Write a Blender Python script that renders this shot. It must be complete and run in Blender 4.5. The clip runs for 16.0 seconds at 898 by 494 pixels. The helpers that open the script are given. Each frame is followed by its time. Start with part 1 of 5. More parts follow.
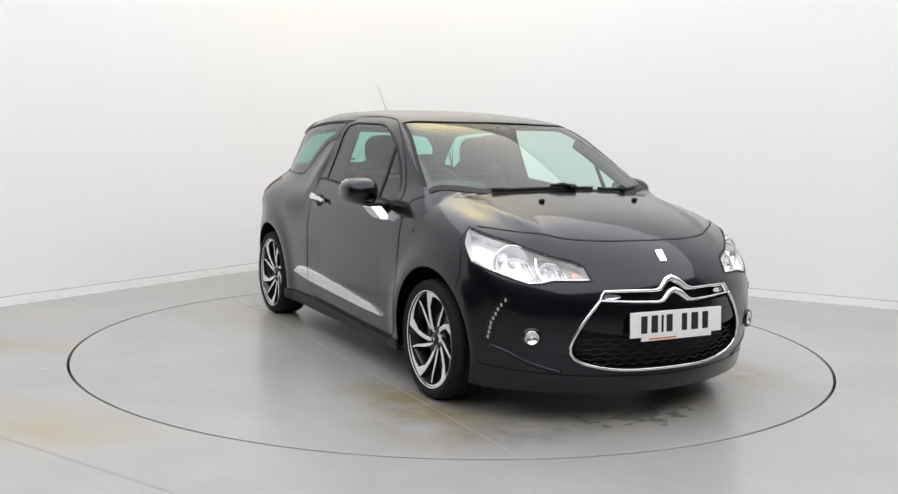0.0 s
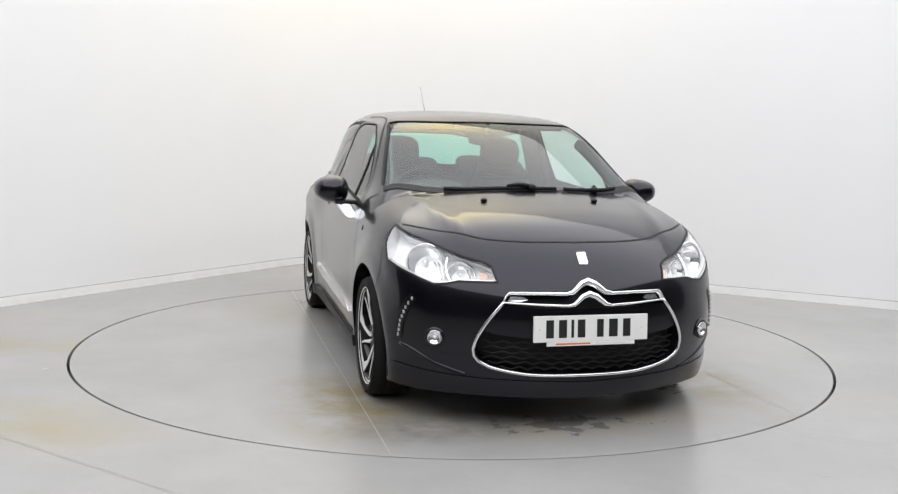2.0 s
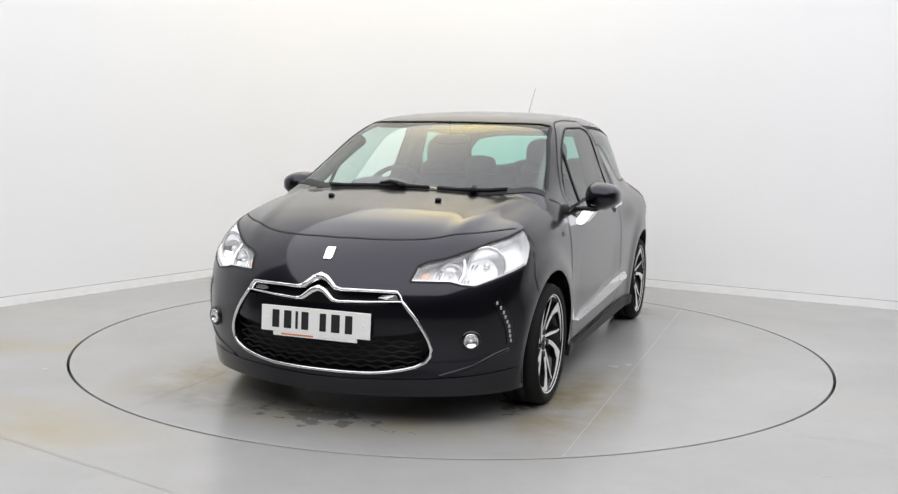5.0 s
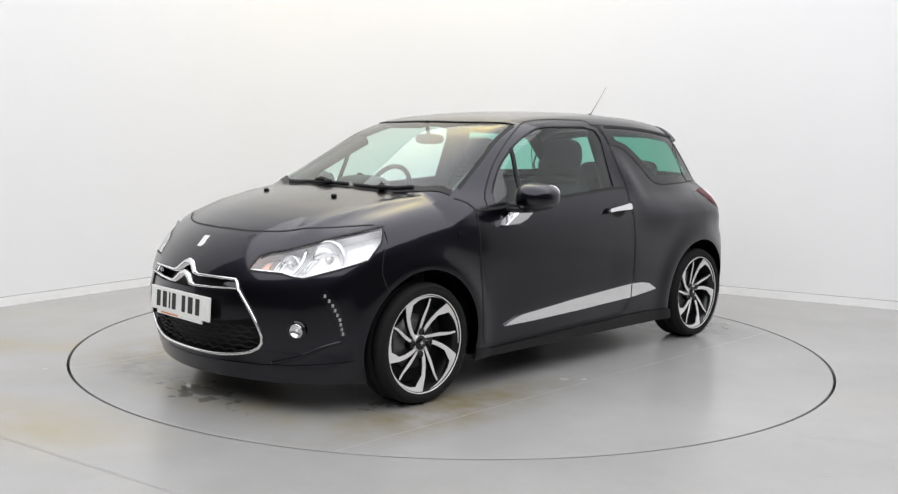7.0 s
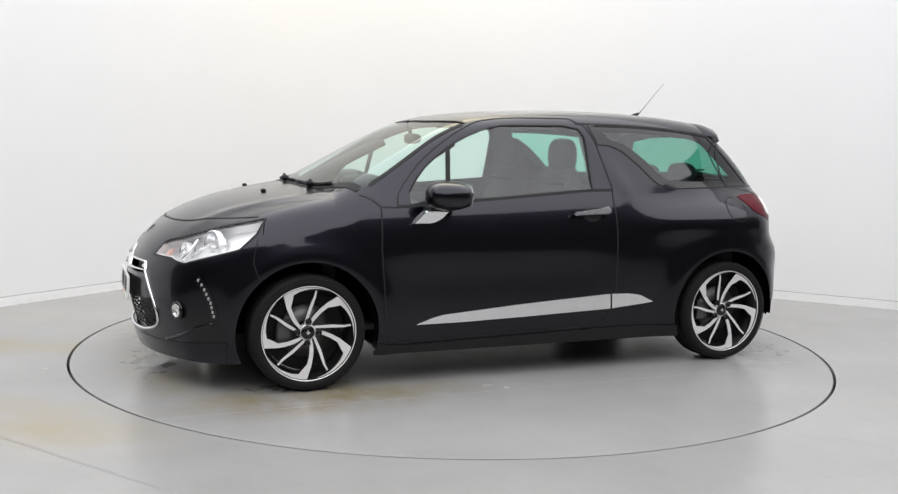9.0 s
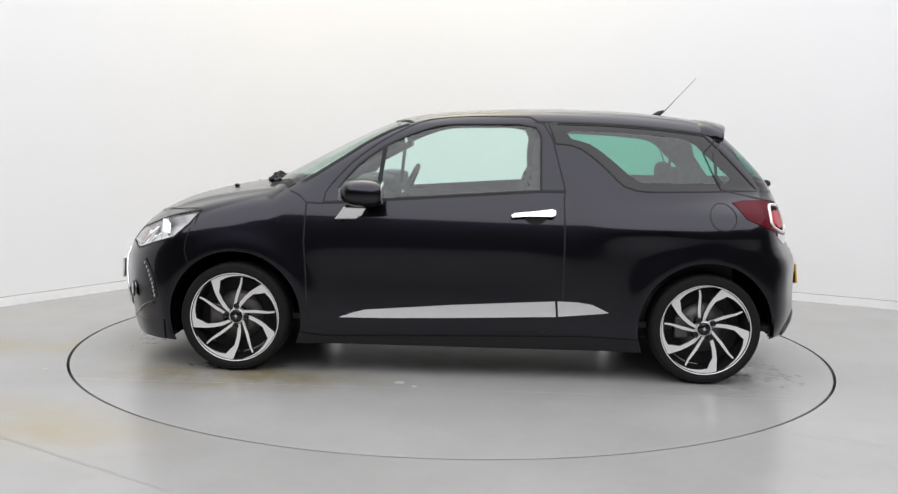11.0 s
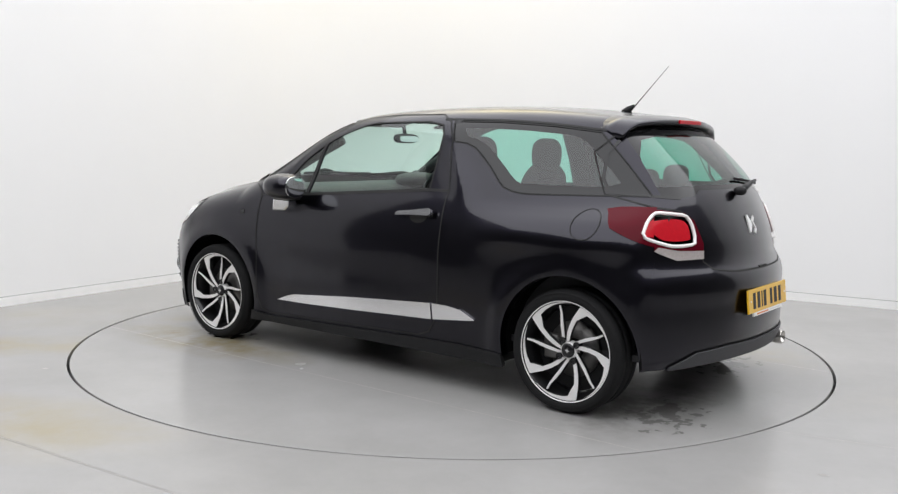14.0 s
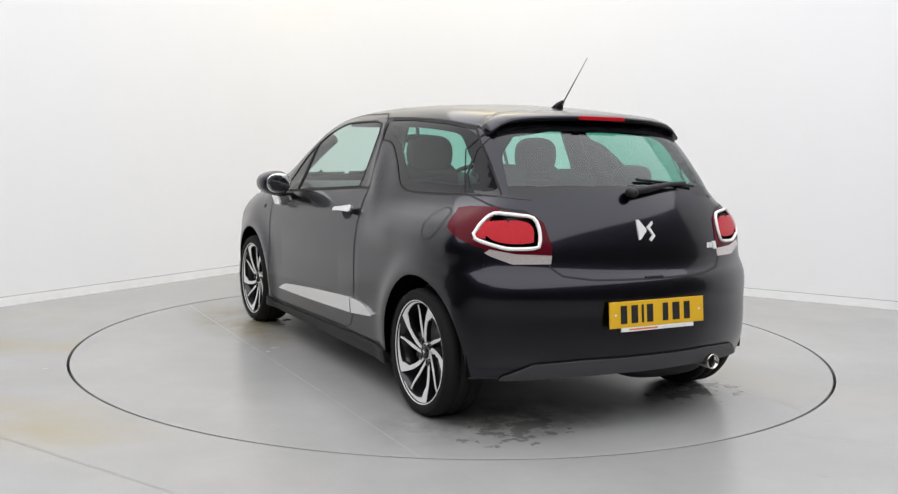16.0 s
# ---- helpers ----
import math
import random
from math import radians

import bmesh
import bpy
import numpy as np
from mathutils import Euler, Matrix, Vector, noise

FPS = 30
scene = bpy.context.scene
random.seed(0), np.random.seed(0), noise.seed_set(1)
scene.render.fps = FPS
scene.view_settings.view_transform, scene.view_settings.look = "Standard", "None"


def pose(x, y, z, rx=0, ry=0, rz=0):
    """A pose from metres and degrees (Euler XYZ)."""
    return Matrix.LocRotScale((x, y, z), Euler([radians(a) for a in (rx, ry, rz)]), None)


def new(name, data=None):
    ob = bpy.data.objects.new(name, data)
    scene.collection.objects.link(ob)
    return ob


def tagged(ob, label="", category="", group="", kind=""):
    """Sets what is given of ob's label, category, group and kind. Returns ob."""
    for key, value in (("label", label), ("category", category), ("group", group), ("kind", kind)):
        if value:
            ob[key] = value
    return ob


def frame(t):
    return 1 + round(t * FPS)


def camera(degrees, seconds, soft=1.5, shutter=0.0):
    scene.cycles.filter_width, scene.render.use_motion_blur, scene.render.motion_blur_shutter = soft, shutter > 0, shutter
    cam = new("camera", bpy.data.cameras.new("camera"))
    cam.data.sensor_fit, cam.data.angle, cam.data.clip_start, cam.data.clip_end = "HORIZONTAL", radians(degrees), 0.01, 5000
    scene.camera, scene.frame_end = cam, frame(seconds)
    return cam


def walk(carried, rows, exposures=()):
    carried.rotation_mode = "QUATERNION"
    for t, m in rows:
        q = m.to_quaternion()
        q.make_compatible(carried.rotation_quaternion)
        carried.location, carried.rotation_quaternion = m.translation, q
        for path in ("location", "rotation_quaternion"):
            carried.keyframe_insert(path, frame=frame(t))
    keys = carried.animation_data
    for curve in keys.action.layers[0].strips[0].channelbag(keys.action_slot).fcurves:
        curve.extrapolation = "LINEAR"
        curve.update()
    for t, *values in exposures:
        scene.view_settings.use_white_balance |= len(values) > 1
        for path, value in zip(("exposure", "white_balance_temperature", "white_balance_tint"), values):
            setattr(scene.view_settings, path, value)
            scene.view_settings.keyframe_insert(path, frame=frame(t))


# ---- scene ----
CAM_DEG = 50.7
cam = camera(CAM_DEG, 16.0, soft=1.3)
CAM_POSE = pose(0.0, -5.805, 1.233, 0, 0, 0.275) @ pose(0, 0, 0, 90 - 6.356, 0, 0) @ pose(0, 0, 0, 0, 0, 1.277)
walk(cam, [(0.0, CAM_POSE), (16.0, CAM_POSE)])
scene.view_settings.exposure = 0.0

# turntable angle, degrees against time
TURN = [(0.0, 28.5), (0.25, 28.27), (0.5, 27.56), (0.75, 26.43), (1.0, 24.91), (1.25, 23.1), (1.5, 20.95)]
TURN += [(2.0 + 0.5 * i, 38.84 - 11.847 * (2.0 + 0.5 * i)) for i in range(29)]
CAR_OFF = (0.094, 0.110)
DISC_R = 2.217

# ---------------------------------------------------------------- world and lights
world = bpy.data.worlds.new("world")
scene.world = world
world.use_nodes = True
bg = world.node_tree.nodes["Background"]
bg.inputs[0].default_value, bg.inputs[1].default_value = (0.9, 0.95, 1.0, 1), 0.05

CEIL = 4.4
GLOW = 2.50


# ---------------------------------------------------------------- materials
def material(name, color, rough=0.5, metal=0.0, coat=0.0, noise_scale=0.0, vary=0.0, bump=0.0, emit=0.0, spec=0.5, rough_vary=0.0):
    m = bpy.data.materials.new(name)
    m.use_nodes = True
    nt = m.node_tree
    b = nt.nodes["Principled BSDF"]
    b.inputs["Base Color"].default_value = (*color, 1)
    b.inputs["Roughness"].default_value = rough
    b.inputs["Metallic"].default_value = metal
    b.inputs["Coat Weight"].default_value = coat
    b.inputs["Coat Roughness"].default_value = 0.04
    b.inputs["Specular IOR Level"].default_value = spec
    if emit:
        b.inputs["Emission Color"].default_value = (*color, 1)
        b.inputs["Emission Strength"].default_value = emit
    if noise_scale:
        tc = nt.nodes.new("ShaderNodeTexCoord")
        n = nt.nodes.new("ShaderNodeTexNoise")
        n.inputs["Scale"].default_value, n.inputs["Detail"].default_value = noise_scale, 6
        nt.links.new(tc.outputs["Object"], n.inputs["Vector"])
        if vary:
            ramp = nt.nodes.new("ShaderNodeMapRange")
            ramp.inputs["To Min"].default_value, ramp.inputs["To Max"].default_value = 1 - vary, 1 + vary
            nt.links.new(n.outputs["Fac"], ramp.inputs["Value"])
            mul = nt.nodes.new("ShaderNodeMix")
            mul.data_type, mul.blend_type = "RGBA", "MULTIPLY"
            mul.inputs["Factor"].default_value = 1
            mul.inputs["A"].default_value = (*color, 1)
            nt.links.new(ramp.outputs["Result"], mul.inputs["B"])
            nt.links.new(mul.outputs["Result"], b.inputs["Base Color"])
        if rough_vary:
            rr = nt.nodes.new("ShaderNodeMapRange")
            rr.inputs["To Min"].default_value, rr.inputs["To Max"].default_value = rough - rough_vary, rough + rough_vary
            nt.links.new(n.outputs["Fac"], rr.inputs["Value"])
            nt.links.new(rr.outputs["Result"], b.inputs["Roughness"])
        if bump:
            bp = nt.nodes.new("ShaderNodeBump")
            bp.inputs["Strength"].default_value, bp.inputs["Distance"].default_value = bump, 0.002
            nt.links.new(n.outputs["Fac"], bp.inputs["Height"])
            nt.links.new(bp.outputs["Normal"], b.inputs["Normal"])
    return m


def pane_material(name, tint, ior=1.5):
    """Thin pane: tinted transparency with a mirror gloss by Fresnel."""
    m = bpy.data.materials.new(name)
    m.use_nodes = True
    nt = m.node_tree
    nt.nodes.clear()
    out = nt.nodes.new("ShaderNodeOutputMaterial")
    mix = nt.nodes.new("ShaderNodeMixShader")
    tr = nt.nodes.new("ShaderNodeBsdfTransparent")
    gl = nt.nodes.new("ShaderNodeBsdfGlossy")
    lw = nt.nodes.new("ShaderNodeLayerWeight")
    pw = nt.nodes.new("ShaderNodeMath")
    fr = nt.nodes.new("ShaderNodeMapRange")
    tr.inputs["Color"].default_value = (*tint, 1)
    gl.inputs["Roughness"].default_value = 0.01
    lw.inputs["Blend"].default_value = 0.5
    pw.operation = "POWER"
    pw.inputs[1].default_value = 4.5
    fr.inputs["To Min"].default_value, fr.inputs["To Max"].default_value = 2 * ((ior - 1) / (ior + 1)) ** 2, 1.0
    nt.links.new(lw.outputs["Facing"], pw.inputs[0])
    nt.links.new(pw.outputs[0], fr.inputs["Value"])
    nt.links.new(fr.outputs[0], mix.inputs[0])
    nt.links.new(tr.outputs[0], mix.inputs[1])
    nt.links.new(gl.outputs[0], mix.inputs[2])
    nt.links.new(mix.outputs[0], out.inputs["Surface"])
    return m


PAINT = material("car_paint", (0.0135, 0.0126, 0.0190), 0.30, 1.0, coat=0.70, spec=0.2)
PAINT.node_tree.nodes["Principled BSDF"].inputs["Coat Roughness"].default_value = 0.07
RED_DARK = material("dark_red_lens", (0.085, 0.003, 0.009), 0.25, coat=0.10, spec=0.05)
RED_CORE = material("red_lens", (0.46, 0.009, 0.018), 0.3, coat=0.15, spec=0.1, noise_scale=70, vary=0.15)
WHITE_LENS = material("white_light_guide", (0.85, 0.82, 0.80), 0.15, coat=1.0)
CLEAR_CORE = material("grey_clear_lens", (0.62, 0.56, 0.54), 0.12, 0.4, coat=1.0, noise_scale=90, vary=0.2)
REFLECTOR = material("lamp_reflector", (0.93, 0.93, 0.935), 0.22, 0.40)
LAMP_GREY = material("lamp_bezel", (0.93, 0.93, 0.93), 0.25, 0.15, noise_scale=60, vary=0.08)
LAMP_BROW = material("lamp_dark_edge", (0.10, 0.10, 0.105), 0.3, 0.3)
ORANGE = material("indicator_orange", (0.82, 0.52, 0.42), 0.25, coat=0.8)
PLATE_W = material("white_plate", (0.86, 0.86, 0.83), 0.35, coat=0.4, noise_scale=30, vary=0.03)
PLATE_Y = material("yellow_plate", (0.78, 0.45, 0.02), 0.35, coat=0.4, noise_scale=30, vary=0.04)
PLATE_INK = material("plate_ink", (0.012, 0.012, 0.012), 0.5)
STRIP_ORANGE = material("orange_print", (0.70, 0.22, 0.08), 0.5)
MIRROR = material("mirror_glass", (0.85, 0.87, 0.87), 0.02, 1.0)
DISC_STEEL = material("brake_steel", (0.16, 0.155, 0.15), 0.45, 0.8)
AERIAL_STEEL = material("aerial_steel", (0.34, 0.33, 0.32), 0.35, 0.9)
STEEL = material("exhaust_steel", (0.55, 0.53, 0.50), 0.2, 1.0)
PAINT_MATT = material("grey_bumper_plastic", (0.048, 0.048, 0.053), 0.55, noise_scale=300, bump=0.1)
BLACK = material("black_plastic", (0.012, 0.012, 0.013), 0.5, noise_scale=200, vary=0.2, bump=0.1, spec=0.25)
LINER = material("arch_liner_felt", (0.006, 0.006, 0.006), 0.95, noise_scale=80, vary=0.3, spec=0.05)
GLOSS_BLACK = material("gloss_black_trim", (0.007, 0.007, 0.008), 0.06, spec=0.45)
SEAM = material("seam_black", (0.004, 0.004, 0.004), 0.7)
RUBBER = material("tyre_rubber", (0.010, 0.010, 0.0105), 0.8, noise_scale=60, vary=0.25, bump=0.2, spec=0.25)
CHROME = material("chrome", (0.88, 0.88, 0.89), 0.09, 0.92)
SATIN = material("satin_chrome", (0.88, 0.88, 0.89), 0.10, 0.92)
ALLOY = material("machined_alloy", (0.82, 0.81, 0.80), 0.36, 0.30, noise_scale=90, rough_vary=0.06)
ALLOY_DARK = material("black_alloy_paint", (0.012, 0.012, 0.013), 0.35, 0.4, coat=0.5)
FABRIC = material("dark_seat_fabric", (0.022, 0.023, 0.026), 0.9, noise_scale=250, vary=0.3, bump=0.3)
DASH = material("dashboard_plastic", (0.022, 0.022, 0.024), 0.6, noise_scale=300, bump=0.2)
GLASS = pane_material("window_glass", (0.80, 0.95, 0.90))
GLASS_REAR = pane_material("tinted_privacy_glass", (0.29, 0.66, 0.55))
LENS = pane_material("clear_lens", (0.985, 0.985, 0.985), 1.3)
LED_GREY = material("led_cell_grey", (0.42, 0.42, 0.43), 0.25, 0.3)


# ---------------------------------------------------------------- mesh helpers
def part(name, verts, faces, mat, parent=None, label="", smooth=True, normals=None):
    me = bpy.data.meshes.new(name)
    me.from_pydata([tuple(map(float, v)) for v in verts], [], [tuple(int(i) for i in f) for f in faces])
    me.materials.append(mat)
    if smooth:
        me.polygons.foreach_set("use_smooth", [True] * len(me.polygons))
    if normals is not None:
        me.normals_split_custom_set_from_vertices([tuple(map(float, n)) for n in normals])
    me.update()
    ob = new(name, me)
    if parent is not None:
        ob.parent = parent
    if label:
        ob["label"] = label
    return ob


def join(*pieces):
    """Joins (verts, faces) pairs."""
    V, F = [], []
    for v, f in pieces:
        o = len(V)
        V += [tuple(p) for p in v]
        F += [tuple(i + o for i in q) for q in f]
    return V, F


def moved(vf, m):
    return [tuple(m @ Vector(p)) for p in vf[0]], vf[1]


def mirrored(vf):
    return [(p[0], -p[1], p[2]) for p in vf[0]], [tuple(reversed(f)) for f in vf[1]]


def box(x0, x1, y0, y1, z0, z1, bevel=0.0, seg=2):
    bm = bmesh.new()
    bmesh.ops.create_cube(bm, size=1)
    for v in bm.verts:
        v.co = Vector((x0 + (v.co.x + 0.5) * (x1 - x0), y0 + (v.co.y + 0.5) * (y1 - y0), z0 + (v.co.z + 0.5) * (z1 - z0)))
    if bevel:
        bmesh.ops.bevel(bm, geom=bm.edges[:], offset=bevel, segments=seg, profile=0.5, affect="EDGES")
    out = [tuple(v.co) for v in bm.verts], [tuple(v.index for v in f.verts) for f in bm.faces]
    bm.verts.index_update()
    out = [tuple(v.co) for v in bm.verts], [tuple(v.index for v in f.verts) for f in bm.faces]
    bm.free()
    return out


def lathe(profile, n=48, closed=False):
    """Turns (radius, y) pairs round the y axis."""
    V, F, k = [], [], len(profile)
    for i in range(n):
        a = 2 * math.pi * i / n
        for r, y in profile:
            V.append((r * math.cos(a), y, r * math.sin(a)))
    for i in range(n):
        j = (i + 1) % n
        for q in range(k if closed else k - 1):
            w = (q + 1) % k
            F.append((i * k + q, j * k + q, j * k + w, i * k + w))
    return V, F


def tube(path, radius, n=8, closed=False, squash=1.0, caps=True):
    """A round bar along a list of points; radius a number or a list."""
    P = [Vector(p) for p in path]
    m, V, F = len(P), [], []
    up = Vector((0, 0, 1))
    for i, p in enumerate(P):
        a, b = P[(i - 1) % m if closed else max(i - 1, 0)], P[(i + 1) % m if closed else min(i + 1, m - 1)]
        d = (b - a).normalized()
        s = d.cross(up)
        s = s.normalized() if s.length > 1e-4 else Vector((1, 0, 0))
        t = s.cross(d)
        r = radius[i] if isinstance(radius, (list, tuple)) else radius
        for j in range(n):
            q = 2 * math.pi * j / n
            V.append(tuple(p + s * (r * math.cos(q)) + t * (r * squash * math.sin(q))))
    for i in range(m if closed else m - 1):
        k = (i + 1) % m
        for j in range(n):
            l = (j + 1) % n
            F.append((i * n + j, i * n + l, k * n + l, k * n + j))
    if caps and not closed:
        F += [tuple(range(n))[::-1], tuple((m - 1) * n + j for j in range(n))]
    return V, F


def prism(poly, axis, lo, hi, bevel=0.0, seg=2):
    """A polygon of 2D points raised along an axis ('y': points are x, z; 'x': y, z; 'z': x, y)."""
    bm = bmesh.new()
    put = {"y": lambda a, b, h: (a, h, b), "x": lambda a, b, h: (h, a, b), "z": lambda a, b, h: (a, b, h)}[axis]
    vs = [bm.verts.new(put(a, b, lo)) for a, b in poly]
    f = bm.faces.new(vs)
    r = bmesh.ops.extrude_face_region(bm, geom=[f])
    d = Vector(put(0, 0, hi - lo))
    bmesh.ops.translate(bm, vec=d, verts=[v for v in r["geom"] if isinstance(v, bmesh.types.BMVert)])
    bmesh.ops.recalc_face_normals(bm, faces=bm.faces[:])
    if bevel:
        bmesh.ops.bevel(bm, geom=bm.edges[:], offset=bevel, segments=seg, profile=0.5, affect="EDGES")
    bmesh.ops.triangulate(bm, faces=[f for f in bm.faces if len(f.verts) > 4])
    bm.verts.index_update()
    out = [tuple(v.co) for v in bm.verts], [tuple(v.index for v in f.verts) for f in bm.faces]
    bm.free()
    return out


def blob(cx, cy, cz, rx, ry, rz, power=2.5, nu=24, nv=14):
    """A rounded box-like lump (superellipsoid)."""
    V, F = [], []
    sp = lambda v: math.copysign(abs(v) ** (2 / power), v)
    for i in range(nv + 1):
        b = -math.pi / 2 + math.pi * i / nv
        for j in range(nu):
            a = 2 * math.pi * j / nu
            V.append((cx + rx * sp(math.cos(b)) * sp(math.cos(a)), cy + ry * sp(math.cos(b)) * sp(math.sin(a)), cz + rz * sp(math.sin(b))))
    for i in range(nv):
        for j in range(nu):
            k = (j + 1) % nu
            F.append((i * nu + j, i * nu + k, (i + 1) * nu + k, (i + 1) * nu + j))
    return V, F


def smooth_line(pts, step=0.03, closed=False):
    """A Catmull-Rom line through points of any dimension, at about even steps."""
    P = [np.array(p, float) for p in pts]
    n, out = len(P), []
    for i in range(n if closed else n - 1):
        get = (lambda j: P[j % n]) if closed else (lambda j: P[min(max(j, 0), n - 1)])
        a, b, c, d = get(i - 1), get(i), get(i + 1), get(i + 2)
        k = max(1, int(np.linalg.norm(c - b) / step))
        for q in range(k):
            t = q / k
            out.append(0.5 * (2 * b + (c - a) * t + (2 * a - 5 * b + 4 * c - d) * t * t + (3 * b - 3 * c + d - a) * t ** 3))
    if not closed:
        out.append(P[-1])
    return [tuple(map(float, p)) for p in out]


# ---------------------------------------------------------------- room
C0, L0, R0, B0 = Vector((-1.18, 4.03, 0)), Vector((-7.35, -5.85, 0)), Vector((7.65, -0.66, 0)), Vector((2.2, -10.9, 0))


def wall_material():
    m = material("white_wall_paint", (0.835, 0.835, 0.835), 0.65, noise_scale=2.5, vary=0.012)
    return m


WALL = wall_material()
WALL_DARK = material("dark_back_wall", (0.06, 0.06, 0.063), 0.8, noise_scale=3, vary=0.1)
BASE = material("white_gloss_skirting", (0.88, 0.88, 0.87), 0.4, noise_scale=8, vary=0.02)


def slab(a, b, z0, z1, thick, mat, name, label):
    """An upright slab from a to b; its thickness lies to the left of the way."""
    d = (b - a).normalized()
    n = Vector((-d.y, d.x, 0)) * thick
    P = [a, b, b + n, a + n]
    V = [(p.x, p.y, z0) for p in P] + [(p.x, p.y, z1) for p in P]
    F = [(0, 1, 2, 3), (7, 6, 5, 4), (0, 4, 5, 1), (1, 5, 6, 2), (2, 6, 7, 3), (3, 7, 4, 0)]
    ob = part(name, V, F, mat, smooth=False)
    return tagged(ob, label, "wall", kind="structure")


def cut_in(a, b, d):
    return a + (b - a).normalized() * d


FIL = 0.95
CL, CR = cut_in(C0, L0, FIL), cut_in(C0, R0, FIL)
LM = cut_in(C0, L0, 6.4)
slab(CL, LM, -0.1, CEIL, -0.15, WALL, "wall_west", "plain white painted studio wall")
slab(LM, L0, -0.1, CEIL, -0.15, WALL_DARK, "wall_west_2", "plain dark studio wall beside the camera")
slab(R0, CR, -0.1, CEIL, -0.15, WALL, "wall_north", "plain white painted studio wall")


def bend(off, n=24):
    """The rounded corner's line, moved outwards by off."""
    out = []
    for i in range(n + 1):
        t = i / n
        p = CR * (1 - t) ** 2 + C0 * 2 * t * (1 - t) + CL * t * t
        d = (C0 - CR) * (1 - t) + (CL - C0) * t
        q = Vector((d.y, -d.x, 0)).normalized()
        out.append(p + q * off)
    return out


def corner(name, z0, z1, o0, o1, mat, label, category):
    A, B = bend(o0, 40), bend(o1, 40)
    V, F = [], []
    for low, high in ((((p.x, p.y, z0) for p in A), ((p.x, p.y, z1) for p in A)), (((p.x, p.y, z1) for p in B), ((p.x, p.y, z0) for p in B)), (((p.x, p.y, z1) for p in A), ((p.x, p.y, z1) for p in B))):
        o = len(V)
        V += list(low) + list(high)
        k = len(A)
        F += [(o + i, o + i + 1, o + k + i + 1, o + k + i) for i in range(k - 1)]
    tagged(part(name, V, F, mat, smooth=True), label, category, kind="structure")


corner("wall_corner", -0.1, CEIL, 0.0, 0.15, WALL, "rounded white corner between the studio walls", "wall")
slab(L0, B0, -0.1, CEIL, -0.15, WALL_DARK, "wall_south", "plain dark wall behind the camera")
slab(B0, R0, -0.1, CEIL, -0.15, WALL_DARK, "wall_east", "plain dark studio wall")
# grey strip above the skirting: the shadow gap's shade is put in as colour
GAP_SHADE = material("skirting_gap_shade", (0.42, 0.42, 0.41), 0.7, noise_scale=15, vary=0.2)
for a, b in ((CL, LM), (R0, CR)):
    tagged(slab(a, b, 0.062, 0.069, 0.008, GAP_SHADE, "trim", "thin grey strip painted as the shadow gap above the skirting"), category="joint")
tagged(slab(CL, LM, 0, 0.062, 0.014, BASE, "baseboard", "white painted skirting board along the wall"), category="skirting")
tagged(slab(R0, CR, 0, 0.062, 0.014, BASE, "baseboard", "white painted skirting board along the wall"), category="skirting")
corner("trim", 0.062, 0.069, -0.008, 0.0, GAP_SHADE, "thin grey strip painted as the shadow gap above the skirting", "joint")
corner("baseboard", 0.0, 0.062, -0.014, 0.0, BASE, "white painted skirting board along the wall", "skirting")
V = [(p.x, p.y, z) for z in (CEIL, CEIL + 0.15) for p in (C0, L0, B0, R0)]
tagged(part("ceiling", V, [(0, 1, 2, 3), (7, 6, 5, 4)], WALL, smooth=False), "plain white ceiling", "ceiling", kind="structure")


def luminous_ceiling():
    """A stretched light diffuser under the ceiling: cool white, warmer towards the back corner."""
    m = bpy.data.materials.new("light_diffuser")
    m.use_nodes = True
    nt = m.node_tree
    nt.nodes.clear()
    N, L = nt.nodes.new, nt.links.new
    out, em, tc, mp, gr, mx, st = N("ShaderNodeOutputMaterial"), N("ShaderNodeEmission"), N("ShaderNodeTexCoord"), N("ShaderNodeMapping"), N("ShaderNodeTexGradient"), N("ShaderNodeMix"), N("ShaderNodeMapRange")
    gr.gradient_type = "QUADRATIC_SPHERE"
    mp.vector_type = "TEXTURE"
    mp.inputs["Location"].default_value = (-0.1, 2.7, CEIL - 0.1)
    mp.inputs["Scale"].default_value = (2.6, 2.0, 2.0)
    mx.data_type = "RGBA"
    mx.inputs["A"].default_value, mx.inputs["B"].default_value = (0.962, 0.968, 1.0, 1), (1.0, 0.84, 0.42, 1)
    st.inputs["To Min"].default_value, st.inputs["To Max"].default_value = GLOW, GLOW * 2.1
    L(tc.outputs["Object"], mp.inputs[0])
    L(mp.outputs[0], gr.inputs[0])
    L(gr.outputs["Fac"], mx.inputs["Factor"])
    L(gr.outputs["Fac"], st.inputs["Value"])
    L(mx.outputs["Result"], em.inputs["Color"])
    L(st.outputs["Result"], em.inputs["Strength"])
    L(em.outputs[0], out.inputs[0])
    mid = (C0 + L0 + B0 + R0) / 4
    P = [p + (mid - p) * 0.03 for p in (C0, L0, B0, R0)]
    V = [(p.x, p.y, z) for z in (CEIL - 0.1, CEIL - 0.06) for p in P]
    F = [(3, 2, 1, 0)[::-1], (4, 5, 6, 7)] + [(i, (i + 1) % 4, 4 + (i + 1) % 4, 4 + i) for i in range(4)]
    tagged(part("ceiling_light", V, F, m, smooth=False), "large glowing white light diffuser under the ceiling", "lamp")


luminous_ceiling()


